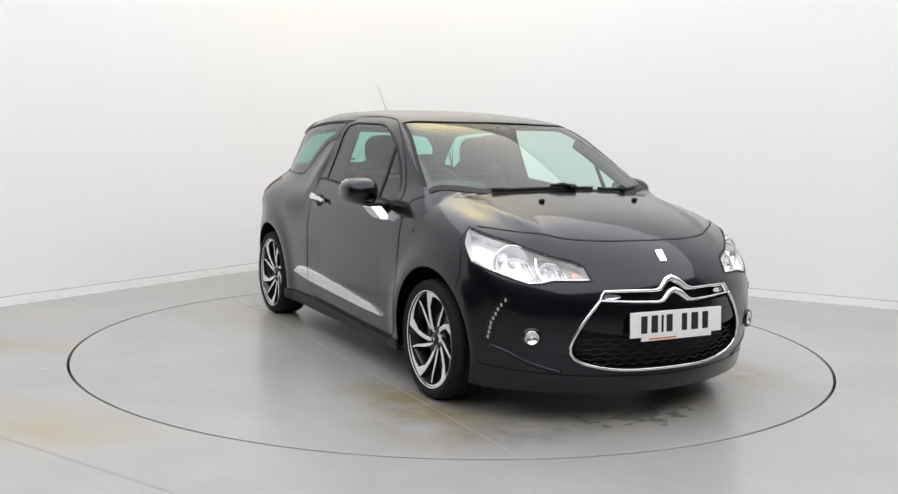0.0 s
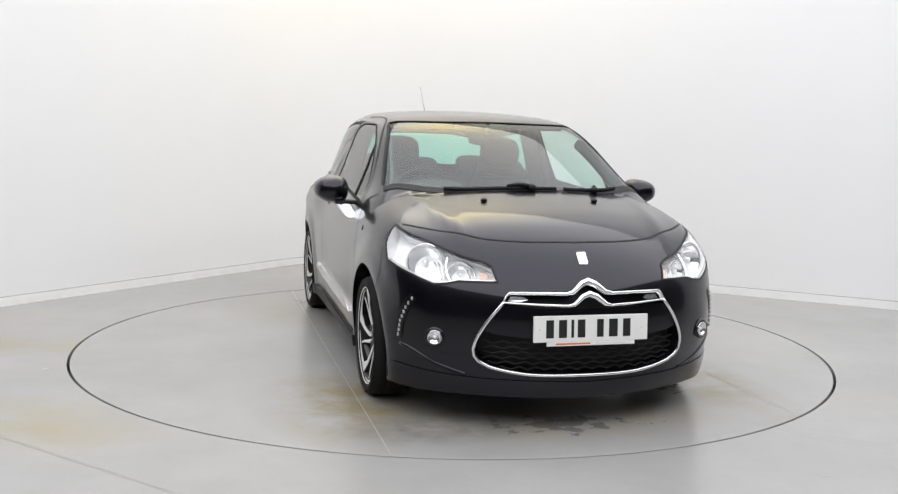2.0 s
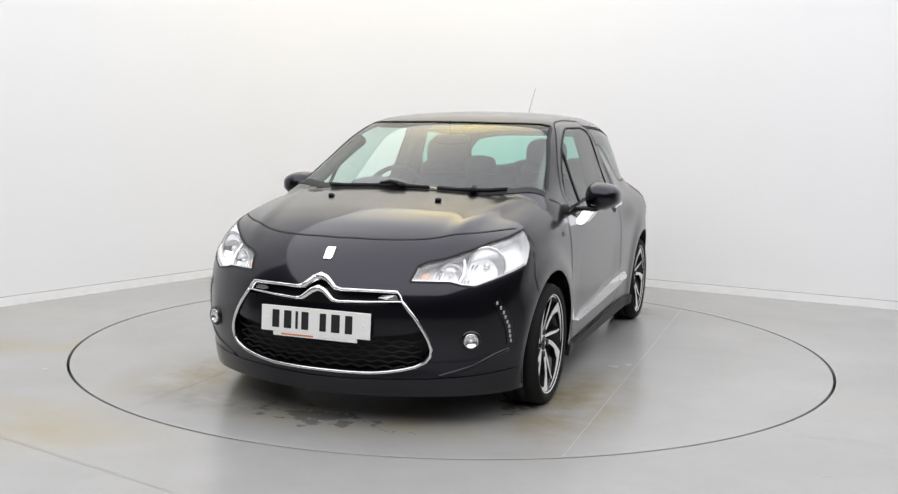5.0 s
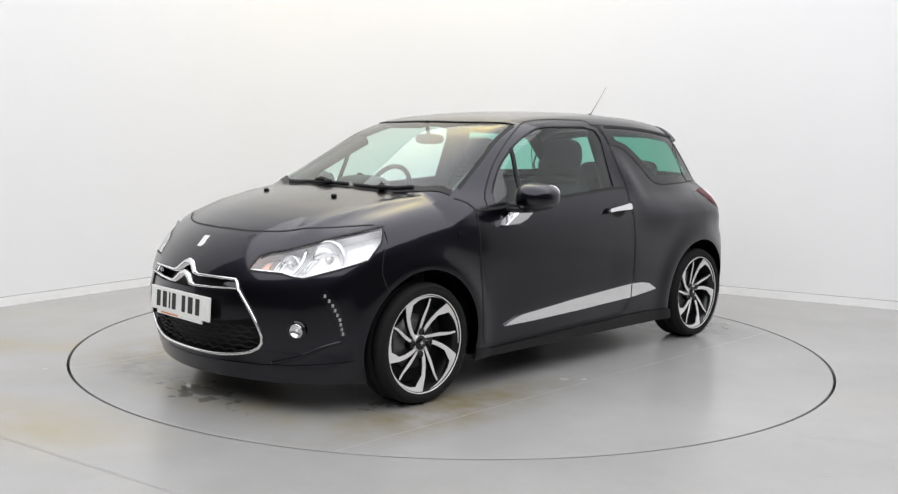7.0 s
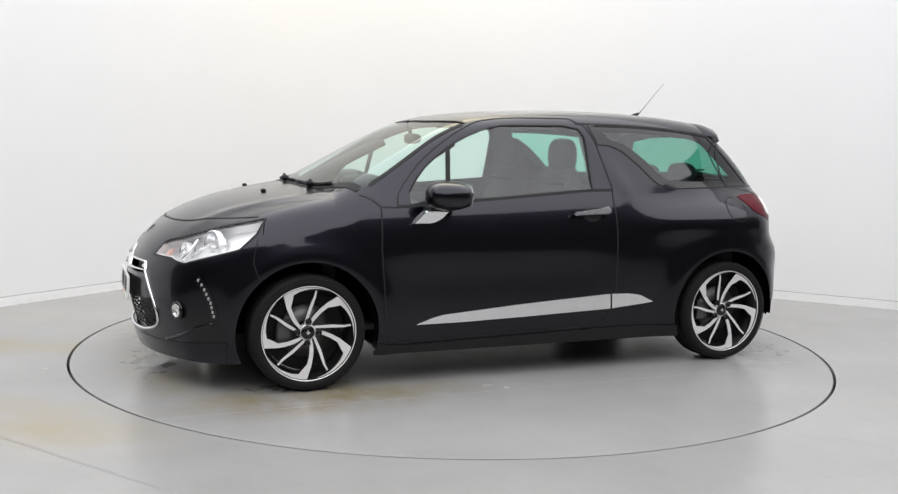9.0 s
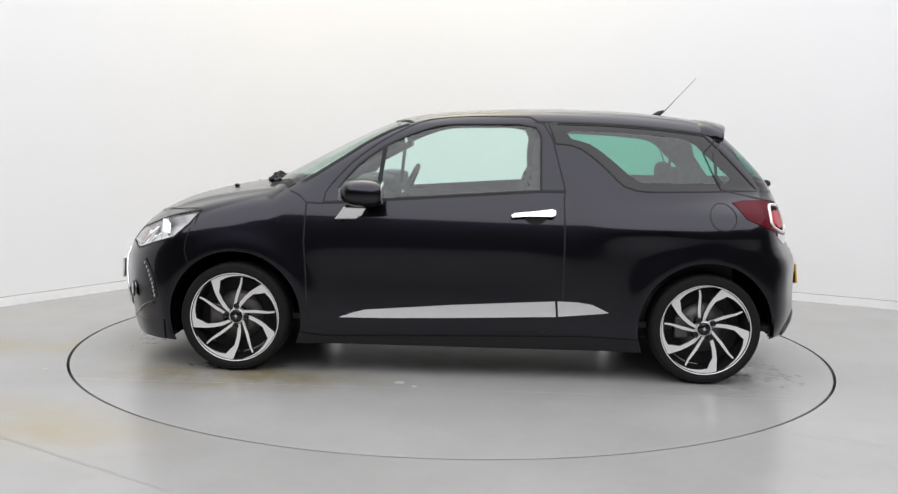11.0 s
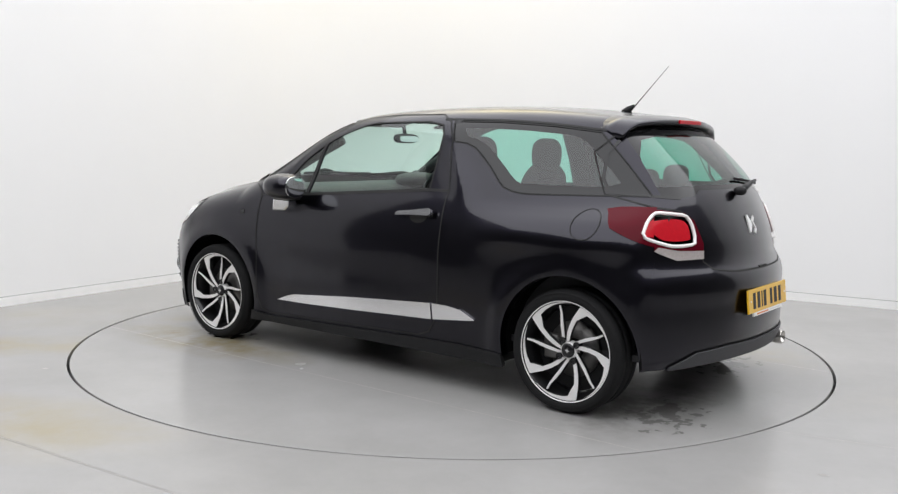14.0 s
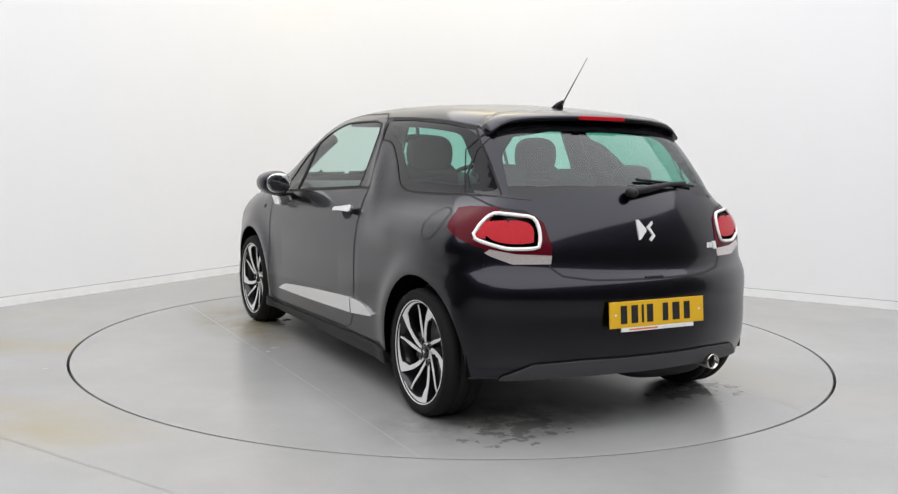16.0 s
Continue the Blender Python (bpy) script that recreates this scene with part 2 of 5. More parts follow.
def concrete(name, spots, wet=()):
    m = bpy.data.materials.new(name)
    m.use_nodes = True
    nt = m.node_tree
    N, L = nt.nodes.new, nt.links.new
    b = nt.nodes["Principled BSDF"]
    tc = N("ShaderNodeTexCoord")

    def noise_tex(scale, detail=5, rough=0.55, vec=None):
        n = N("ShaderNodeTexNoise")
        n.inputs["Scale"].default_value, n.inputs["Detail"].default_value, n.inputs["Roughness"].default_value = scale, detail, rough
        L(vec or tc.outputs["Object"], n.inputs["Vector"])
        return n.outputs["Fac"]

    def rng(src, a, b_, lo, hi):
        r = N("ShaderNodeMapRange")
        for k, v in zip(("From Min", "From Max", "To Min", "To Max"), (a, b_, lo, hi)):
            r.inputs[k].default_value = v
        L(src, r.inputs["Value"])
        return r.outputs["Result"]

    def mixc(fac, a, c):
        x = N("ShaderNodeMix")
        x.data_type = "RGBA"
        L(fac, x.inputs["Factor"])
        for s, v in (("A", a), ("B", c)):
            if isinstance(v, tuple):
                x.inputs[s].default_value = (*v, 1)
            else:
                L(v, x.inputs[s])
        return x.outputs["Result"]

    base = mixc(rng(noise_tex(0.75, 6, 0.62), 0.32, 0.68, 0, 1), (0.292, 0.287, 0.280), (0.350, 0.345, 0.337))
    col = mixc(rng(noise_tex(22, 8, 0.7), 0.35, 0.75, 0, 0.10), base, (0.24, 0.235, 0.228))

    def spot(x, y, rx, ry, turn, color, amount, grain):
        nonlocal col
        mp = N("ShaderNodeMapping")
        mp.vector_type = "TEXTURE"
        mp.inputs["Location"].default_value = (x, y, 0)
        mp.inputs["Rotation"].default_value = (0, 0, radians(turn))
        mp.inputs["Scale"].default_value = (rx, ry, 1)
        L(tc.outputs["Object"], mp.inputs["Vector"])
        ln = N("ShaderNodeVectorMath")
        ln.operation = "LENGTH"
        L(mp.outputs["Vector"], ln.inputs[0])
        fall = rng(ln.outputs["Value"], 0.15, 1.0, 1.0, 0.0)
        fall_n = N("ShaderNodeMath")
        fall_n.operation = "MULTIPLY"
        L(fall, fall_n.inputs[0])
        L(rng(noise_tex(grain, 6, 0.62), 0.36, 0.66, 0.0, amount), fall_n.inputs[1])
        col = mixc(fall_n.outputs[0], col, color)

    for row in spots:
        spot(*row)
    rough = rng(noise_tex(1.3, 3, 0.5), 0.0, 1.0, 0.20, 0.30)

    def blend(fac, a, value):
        x = N("ShaderNodeMix")
        L(fac, x.inputs["Factor"])
        L(a, x.inputs["A"])
        x.inputs["B"].default_value = value
        return x.outputs["Result"]

    # puddles: dark and mirror-smooth, with broken edges
    for x, y, rx, ry, edge in wet:
        mp, ln, add = N("ShaderNodeMapping"), N("ShaderNodeVectorMath"), N("ShaderNodeMath")
        mp.vector_type = "TEXTURE"
        mp.inputs["Location"].default_value, mp.inputs["Scale"].default_value = (x, y, 0), (rx, ry, 1)
        ln.operation = "LENGTH"
        L(tc.outputs["Object"], mp.inputs["Vector"])
        L(mp.outputs["Vector"], ln.inputs[0])
        add.operation = "ADD"
        L(rng(ln.outputs["Value"], 0.0, 1.0, 0.45, -0.5), add.inputs[0])
        L(rng(noise_tex(edge, 5, 0.6), 0.3, 0.7, -0.5, 0.5), add.inputs[1])
        mask = rng(add.outputs[0], 0.12, 0.22, 0.0, 1.0)
        rough = blend(mask, rough, 0.04)
        col = mixc(rng(mask, 0.0, 1.0, 0.0, 0.75), col, (0.13, 0.127, 0.12))
    L(rough, b.inputs["Roughness"])
    L(col, b.inputs["Base Color"])
    b.inputs["Specular IOR Level"].default_value = 0.5
    return m


TAN = (0.315, 0.280, 0.200)
FLOOR = concrete("painted_concrete_floor", [(-2.6, -0.42, 1.3, 0.32, 4, TAN, 1.3, 1.3), (-2.0, -1.90, 1.1, 0.50, -12, TAN, 1.25, 1.6), (-2.9, 0.4, 1.2, 0.5, 20, TAN, 0.4, 1.2), (2.6, -1.2, 1.0, 0.4, 10, TAN, 0.25, 1.5)])
RUST, WET = (0.235, 0.20, 0.125), (0.18, 0.175, 0.165)
# the last spot is a darker mottled ellipse centred below the car
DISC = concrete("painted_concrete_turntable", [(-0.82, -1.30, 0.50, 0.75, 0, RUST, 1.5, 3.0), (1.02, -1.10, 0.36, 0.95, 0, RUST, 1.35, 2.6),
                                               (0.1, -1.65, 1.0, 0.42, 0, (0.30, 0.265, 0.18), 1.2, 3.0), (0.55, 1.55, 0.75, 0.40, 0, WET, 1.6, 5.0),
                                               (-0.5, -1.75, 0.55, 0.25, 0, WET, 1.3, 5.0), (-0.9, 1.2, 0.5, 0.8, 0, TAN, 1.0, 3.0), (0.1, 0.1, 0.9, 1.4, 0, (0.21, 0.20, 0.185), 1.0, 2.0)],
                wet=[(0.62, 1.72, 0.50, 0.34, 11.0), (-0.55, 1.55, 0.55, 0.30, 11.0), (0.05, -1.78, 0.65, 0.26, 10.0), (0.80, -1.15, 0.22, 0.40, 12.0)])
GROOVE = material("dark_gap", (0.02, 0.019, 0.018), 0.8)


def build_floor():
    n, gap = 160, 0.008
    ring = [((DISC_R + gap) * math.cos(2 * math.pi * i / n), (DISC_R + gap) * math.sin(2 * math.pi * i / n), 0.0) for i in range(n)]
    far = [(11 * math.cos(2 * math.pi * i / n), -3 + 11 * math.sin(2 * math.pi * i / n), 0.0) for i in range(n)]
    V = ring + far + [(x, y, -0.05) for x, y, _ in ring]
    F = [(i, (i + 1) % n, n + (i + 1) % n, n + i)[::-1] for i in range(n)] + [(i, (i + 1) % n, 2 * n + (i + 1) % n, 2 * n + i) for i in range(n)]
    tagged(part("floor", V, F, FLOOR, smooth=False), "grey painted concrete studio floor with yellowish stains", "floor", kind="structure")
    pit = [(2.6 * math.cos(2 * math.pi * i / n), 2.6 * math.sin(2 * math.pi * i / n), -0.05) for i in range(n)]
    tagged(part("turntable_pit", pit, [tuple(range(n))], GROOVE, smooth=False), "dark gap round the turntable", "pit", kind="structure")


def build_turntable():
    n = 160
    top = [((DISC_R - 0.009) * math.cos(2 * math.pi * i / n), (DISC_R - 0.009) * math.sin(2 * math.pi * i / n), 0.0) for i in range(n)]
    edge = [(x * (DISC_R - 0.007) / (DISC_R - 0.009), y * (DISC_R - 0.007) / (DISC_R - 0.009), -0.002) for x, y, _ in top]
    low = [(x, y, -0.045) for x, y, _ in edge]
    F = [tuple(range(n))] + [(i, n + i, n + (i + 1) % n, (i + 1) % n) for i in range(n)] + [(n + i, 2 * n + i, 2 * n + (i + 1) % n, n + (i + 1) % n) for i in range(n)]
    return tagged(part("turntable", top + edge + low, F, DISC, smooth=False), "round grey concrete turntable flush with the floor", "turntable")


build_floor()
turntable = build_turntable()


JOINT = material("joint_filler", (0.27, 0.258, 0.24), 0.7, noise_scale=20, vary=0.25)


def joint(name, a, b, width, parent=None, label=""):
    """A thin filled joint in the concrete, from a to b."""
    a, b = Vector((*a, 0.0006)), Vector((*b, 0.0006))
    d = (b - a).normalized()
    n = Vector((-d.y, d.x, 0)) * width / 2
    k = max(2, int((b - a).length / 0.12))
    V = []
    for i in range(k + 1):
        p = a + (b - a) * i / k
        w = 0.7 + 0.6 * random.random()
        V += [tuple(p + n * w), tuple(p - n * w)]
    F = [(2 * i, 2 * i + 1, 2 * i + 3, 2 * i + 2) for i in range(k)]
    ob = part(name, V, F, JOINT, parent, smooth=False)
    if parent is None:
        tagged(ob, label, "joint", kind="structure")
    return ob


joint("floor_joint", (-3.6, -0.93), (-0.55, -2.90), 0.004, None, "thin filled joint in the concrete floor")
joint("floor_joint", (1.40, -1.73), (4.6, -3.22), 0.003, None, "thin filled joint in the concrete floor")
joint("slab_joint", (-0.79, -2.04), (-0.79, 2.04), 0.004, turntable)
joint("slab_joint", (1.175, -1.86), (1.175, 1.86), 0.004, turntable)
for x, y, r in ((-2.13, -0.94, 0.014), (1.43, -2.30, 0.02), (2.9, -0.9, 0.015)):
    V = [(x + r * (0.6 + 0.8 * random.random()) * math.cos(a), y + 0.5 * r * math.sin(a), 0.0008) for a in np.linspace(0, 2 * math.pi, 9, endpoint=False)]
    tagged(part("floor_chip", V, [tuple(range(9))], JOINT, smooth=False), "small dark chip in the floor", "chip", kind="structure")


# ---------------------------------------------------------------- car: the body's surface
from mathutils.geometry import delaunay_2d_cdt


def curve(pts):
    """A smooth function through (x, y) pairs (monotone cubic)."""
    X, Y = np.array(sorted(pts), float).T
    h, d = np.diff(X), np.diff(Y) / np.diff(X)
    m = np.concatenate([[d[0]], (d[:-1] * h[1:] + d[1:] * h[:-1]) / (h[1:] + h[:-1]), [d[-1]]])
    m[1:-1] = np.where(d[:-1] * d[1:] <= 0, m[1:-1] * 0.35, m[1:-1])

    def f(x):
        x = np.asarray(x, float)
        i = np.clip(np.searchsorted(X, x) - 1, 0, len(h) - 1)
        t = (x - X[i]) / h[i]
        tc = np.clip(t, 0, 1)
        v = (2 * tc ** 3 - 3 * tc ** 2 + 1) * Y[i] + (tc ** 3 - 2 * tc ** 2 + tc) * h[i] * m[i] + (-2 * tc ** 3 + 3 * tc ** 2) * Y[i + 1] + (tc ** 3 - tc ** 2) * h[i] * m[i + 1]
        return v + np.where(t < 0, t * h[i] * m[0], 0) + np.where(t > 1, (t - 1) * h[i] * m[-1], 0)
    return f


def smax(a, b, k):
    h = np.maximum(k - np.abs(a - b), 0) / k
    return np.maximum(a, b) + h * h * k / 4


AXLE, HUB_Z, ARCH_R = 1.232, 0.288, 0.352
HOOD = curve([(0.7, 1.06), (1.0, 1.02), (1.235, 0.985), (1.425, 0.948), (1.60, 0.903), (1.72, 0.858), (1.82, 0.805), (1.94, 0.722), (2.06, 0.60)])
ROOF = curve([(0.9, 1.22), (0.6, 1.33), (0.43, 1.366), (0.2, 1.398), (-0.15, 1.424), (-0.55, 1.432), (-1.08, 1.408), (-1.39, 1.366), (-1.7, 1.31)])
SIDE = curve([(0.10, 0.790), (0.17, 0.806), (0.27, 0.815), (0.40, 0.826), (0.60, 0.830), (0.74, 0.822), (0.84, 0.803), (0.92, 0.775), (0.98, 0.748), (1.10, 0.698), (1.20, 0.660), (1.32, 0.613), (1.45, 0.545)])
TAPER_LOW = curve([(-2.1, 0.20), (-1.8, 0.075), (-1.55, 0.028), (-1.25, -0.006), (-0.9, 0.0), (1.1, 0.0), (1.3, 0.005), (1.55, 0.028), (1.8, 0.09), (2.1, 0.2)])
TAPER_HIGH = curve([(-2.0, 0.30), (-1.5, 0.135), (-1.2, 0.055), (-0.8, 0.010), (-0.4, 0.0), (0.5, 0.0), (0.9, 0.02), (1.2, 0.0), (1.5, 0.03), (2.0, 0.2)])
FRONT = curve([(0.05, 1.93), (0.14, 1.965), (0.20, 1.985), (0.26, 1.997), (0.34, 2.018), (0.43, 2.030), (0.55, 2.022), (0.64, 2.002), (0.72, 1.965), (0.80, 1.915), (1.0, 1.76)])
REAR = curve([(0.10, -1.70), (0.17, -1.76), (0.24, -1.82), (0.356, -1.86), (0.50, -1.858), (0.66, -1.842), (0.70, -1.815), (0.80, -1.79), (0.92, -1.745), (1.05, -1.674), (1.30, -1.425), (1.45, -1.26)])


def body(P):
    """Below zero inside the body."""
    x, y, z = P[..., 0], np.abs(P[..., 1]), P[..., 2]
    w = np.clip((z - 0.88) / 0.15, 0, 1)
    w = w * w * (3 - 2 * w)
    flare = 0
    for ax in (AXLE, -AXLE):
        r = np.hypot(x - ax, z - HUB_Z)
        flare = flare + 0.016 * np.exp(-((r - 0.37) / 0.075) ** 2)
    haunch = np.clip((-0.50 - x) / 0.45, 0, 1) * np.clip((x + 1.95) / 0.45, 0, 1)
    haunch = haunch * haunch * (3 - 2 * haunch)
    fin = np.exp(-((x + 0.56 - 0.55 * (z - 1.0)) / 0.07) ** 2) * np.exp(-((z - 1.05) / 0.13) ** 2)
    flare = flare + haunch * (0.026 * np.exp(-((z - 0.80) / 0.08) ** 2) - 0.014 * np.exp(-((z - 0.94) / 0.05) ** 2)) + 0.012 * fin
    inset = np.clip((x + 0.55) / 0.3, 0, 1) * np.clip((0.95 - x) / 0.3, 0, 1)
    flare = flare - 0.009 * inset * np.exp(-((z - 0.53) / 0.12) ** 2)
    side = y - SIDE(z) + TAPER_LOW(x) * (1 - w) + TAPER_HIGH(x) * w - flare
    ye = y * y
    ridge = 0.010 * np.exp(-((y - 0.60 + 0.20 * (x - 1.1)) / 0.045) ** 2) * np.clip((x - 0.9) / 0.2, 0, 1) * np.clip((1.85 - x) / 0.3, 0, 1)
    hood = HOOD(x + 0.30 * ye) - 0.10 * ye + ridge
    screen = 1.354 - 0.527 * (x + 0.37 * ye - 0.47) - 0.05 * (x + 0.37 * ye - 0.85) ** 2 + 0.006
    roof = ROOF(x) - 0.085 * ye - 0.10 * ye * ye
    cabin = -smax(-roof, -screen, 0.06)
    top = (z - np.maximum(hood, cabin)) * 0.9
    front = x - FRONT(z) + 0.46 * ye + 0.10 * ye * ye
    rear = REAR(z) + 0.33 * ye + 0.08 * ye * ye - x
    return smax(smax(smax(side, top, 0.11), front, 0.11), rear, 0.09)


def normal_at(P):
    e, G = 2e-3, []
    for i in range(3):
        d = np.zeros(3)
        d[i] = e
        G.append(body(P + d) - body(P - d))
    G = np.stack(G, -1)
    return G / np.linalg.norm(G, axis=-1, keepdims=True)


class Chart:
    """A way to lay a plane on the body: each point of the plane is a ray from outside."""

    def __init__(self, kind):
        self.kind = kind

    def rays(self, q):
        u, v = q[:, 0], q[:, 1]
        one, nil = np.ones_like(u), np.zeros_like(u)
        if self.kind == "side":
            return np.stack([u, one * 1.2, v], -1), np.stack([nil, -one, nil], -1), 1.2
        if self.kind == "top":
            return np.stack([u, v, one * 1.9], -1), np.stack([nil, nil, -one], -1), 1.6
        ax, s = (1.1, 1) if self.kind == "front" else (-0.95, -1)
        c, n = np.cos(u), np.sin(u)
        return np.stack([ax + s * 1.5 * c, 1.5 * n, v], -1), np.stack([-s * c, -n, nil], -1), 1.5

    def cast(self, q):
        q = np.asarray(q, float).reshape(-1, 2)
        o, d, far = self.rays(q)
        lo, hi = np.zeros(len(q)), np.full(len(q), far)
        # first step inwards, then halving
        ts = np.linspace(0, far, 90)
        for t in ts[::-1]:
            hi = np.where(body(o + d * t) <= 0, t, hi)
        lo = np.maximum(hi - ts[1] * 1.01, 0)
        for _ in range(22):
            m = (lo + hi) / 2
            ins = body(o + d * m[:, None]) <= 0
            hi, lo = np.where(ins, m, hi), np.where(ins, lo, m)
        return o + d * hi[:, None]

    def flat(self, P):
        P = np.asarray(P, float).reshape(-1, 3)
        if self.kind == "side":
            return [(p[0], p[2]) for p in P]
        if self.kind == "top":
            return [(p[0], p[1]) for p in P]
        ax, s = (1.1, 1) if self.kind == "front" else (-0.95, -1)
        return [(math.atan2(p[1], s * (p[0] - ax)), p[2]) for p in P]


SIDE_C, TOP_C, FRONT_C, REAR_C = Chart("side"), Chart("top"), Chart("front"), Chart("rear")


def dense(poly, step, closed=True):
    out = []
    n = len(poly)
    for i in range(n if closed else n - 1):
        a, b = np.array(poly[i]), np.array(poly[(i + 1) % n])
        k = max(1, int(np.ceil(np.linalg.norm(b - a) / step)))
        out += [tuple(a + (b - a) * j / k) for j in range(k)]
    return out if closed else out + [tuple(poly[-1])]


def inside(poly, q):
    P = np.array(poly)
    x, y = q[:, 0], q[:, 1]
    r = np.zeros(len(q), bool)
    j = len(P) - 1
    for i in range(len(P)):
        a, b = P[i], P[j]
        hit = ((a[1] > y) != (b[1] > y)) & (x < (b[0] - a[0]) * (y - a[1]) / (b[1] - a[1] + 1e-12) + a[0])
        r ^= hit
        j = i
    return r


def panels(chart, outline, regions, step=0.035):
    """Cuts the chart's outline into regions (name, polygon), first match wins, and the rest 'body'. Gives name: (points, faces, normals)."""
    verts, edges = [], []
    for poly in [outline] + [p for _, p in regions]:
        d = dense(poly, step)
        o = len(verts)
        verts += d
        edges += [(o + i, o + (i + 1) % len(d)) for i in range(len(d))]
    O = np.array(outline)
    gx, gy = np.arange(O[:, 0].min() + step * 0.37, O[:, 0].max(), step), np.arange(O[:, 1].min() + step * 0.41, O[:, 1].max(), step)
    G = np.array([(a, b) for a in gx for b in gy])
    verts += [tuple(p) for p in G[inside(outline, G)]]
    v, _, f, _, _, _ = delaunay_2d_cdt([Vector(p) for p in verts], edges, [], 0, 1e-5)
    Q = np.array([tuple(p) for p in v])
    T = np.array([t for t in f if len(t) == 3])
    cen = Q[T].mean(1)
    a, b, c = Q[T[:, 0]], Q[T[:, 1]], Q[T[:, 2]]
    area = (b[:, 0] - a[:, 0]) * (c[:, 1] - a[:, 1]) - (b[:, 1] - a[:, 1]) * (c[:, 0] - a[:, 0])
    ok = inside(outline, cen) & (np.abs(area) > 1e-9)
    who = np.full(len(T), len(regions))
    for i in reversed(range(len(regions))):
        who[inside(regions[i][1], cen)] = i
    P3 = chart.cast(Q)
    N3 = normal_at(P3)
    out = {}
    for i, name in enumerate([n for n, _ in regions] + ["body"]):
        t = T[ok & (who == i)]
        if len(t) == 0:
            continue
        use, inv = np.unique(t, return_inverse=True)
        t = inv.reshape(-1, 3)
        p, n = P3[use], N3[use]
        fn = np.cross(p[t[:, 1]] - p[t[:, 0]], p[t[:, 2]] - p[t[:, 0]])
        flip = (fn * n[t[:, 0]]).sum(1) < 0
        t[flip] = t[flip][:, ::-1]
        if name in out:
            q = out[name]
            out[name] = (np.concatenate([q[0], p]), np.concatenate([q[1], t + len(q[0])]), np.concatenate([q[2], n]))
        else:
            out[name] = (p, t, n)
    return out


def skin(name, data, mat, parent, thick=0.006, lift=0.0, flip=False, label=""):
    """A panel of the body with its thickness; flip gives the twin on the other side."""
    p, t, n = (np.array(a) for a in data)
    p = p + n * lift
    if flip:
        p, n, t = p * (1, -1, 1), n * (1, -1, 1), t[:, ::-1]
    V, F, N = p, [tuple(q) for q in t], n
    if thick:
        k = len(p)
        cnt = {}
        for q in F:
            for a, b in zip(q, q[1:] + q[:1]):
                cnt[(a, b)] = 1
        rim = [e for e in cnt if (e[1], e[0]) not in cnt]
        low = p - n * thick
        F = F + [tuple(i + k for i in q[::-1]) for q in F]
        V, N = np.concatenate([p, low]), np.concatenate([n, -n])
        ids = sorted({i for e in rim for i in e})
        at = {i: 2 * k + 2 * j for j, i in enumerate(ids)}
        if ids:
            V = np.concatenate([V, np.array([w for i in ids for w in (p[i], low[i])])])
            N = np.concatenate([N, np.zeros((2 * len(ids), 3))])
            F = F + [(at[b], at[a], at[a] + 1, at[b] + 1) for a, b in rim]
    return part(name, V, F, mat, parent, label, True, N)


def ribbon(chart, line, width, lift=0.0016, step=0.02):
    """A narrow strip that follows a line of the chart on the body: (points, faces, normals)."""
    d = dense(line, step, False)
    P = chart.cast(np.array(d))
    N = normal_at(P)
    T = np.gradient(P, axis=0)
    T /= np.linalg.norm(T, axis=1, keepdims=True) + 1e-9
    S = np.cross(N, T)
    S /= np.linalg.norm(S, axis=1, keepdims=True) + 1e-9
    P = P + N * lift
    V = np.concatenate([P - S * width / 2, P + S * width / 2])
    k = len(P)
    F = np.array([(i, i + 1, k + i + 1, k + i) for i in range(k - 1)])
    return V, F, np.concatenate([N, N])


def on_body(chart, pts, lift=0.0):
    P = chart.cast(np.array(pts, float))
    return P + normal_at(P) * lift


# ---------------------------------------------------------------- car: lines of the body, car space (x ahead, y left, z up)
car = tagged(new("car"), "dark blue-black three-door hatchback car on the turntable", "car")

RAIL = smooth_line([(1.43, 0.850), (1.2, 0.908), (0.99, 0.955), (0.85, 1.030), (0.70, 1.115), (0.50, 1.220), (0.32, 1.318), (0.20, 1.362), (0.0, 1.380), (-0.28, 1.384), (-0.7, 1.371), (-1.1, 1.340), (-1.30, 1.312)], 0.04)
TAIL = smooth_line([(-1.30, 1.312), (-1.42, 1.185), (-1.555, 1.010)], 0.04) + [(-1.565, 0.955), (-1.60, 0.80), (-1.62, 0.62), (-1.62, 0.245)]
NOSE = [(1.62, 0.15), (1.62, 0.58), (1.52, 0.66), (1.45, 0.76)]
SILL = [(-1.56, 0.235), (-1.0, 0.165), (0.9, 0.165), (1.5, 0.15)]
OUTLINE = RAIL + TAIL[1:] + SILL + NOSE


def arc(cx, cz, r, n=48):
    return [(cx + r * math.cos(2 * math.pi * i / n), cz + r * math.sin(2 * math.pi * i / n)) for i in range(n)]


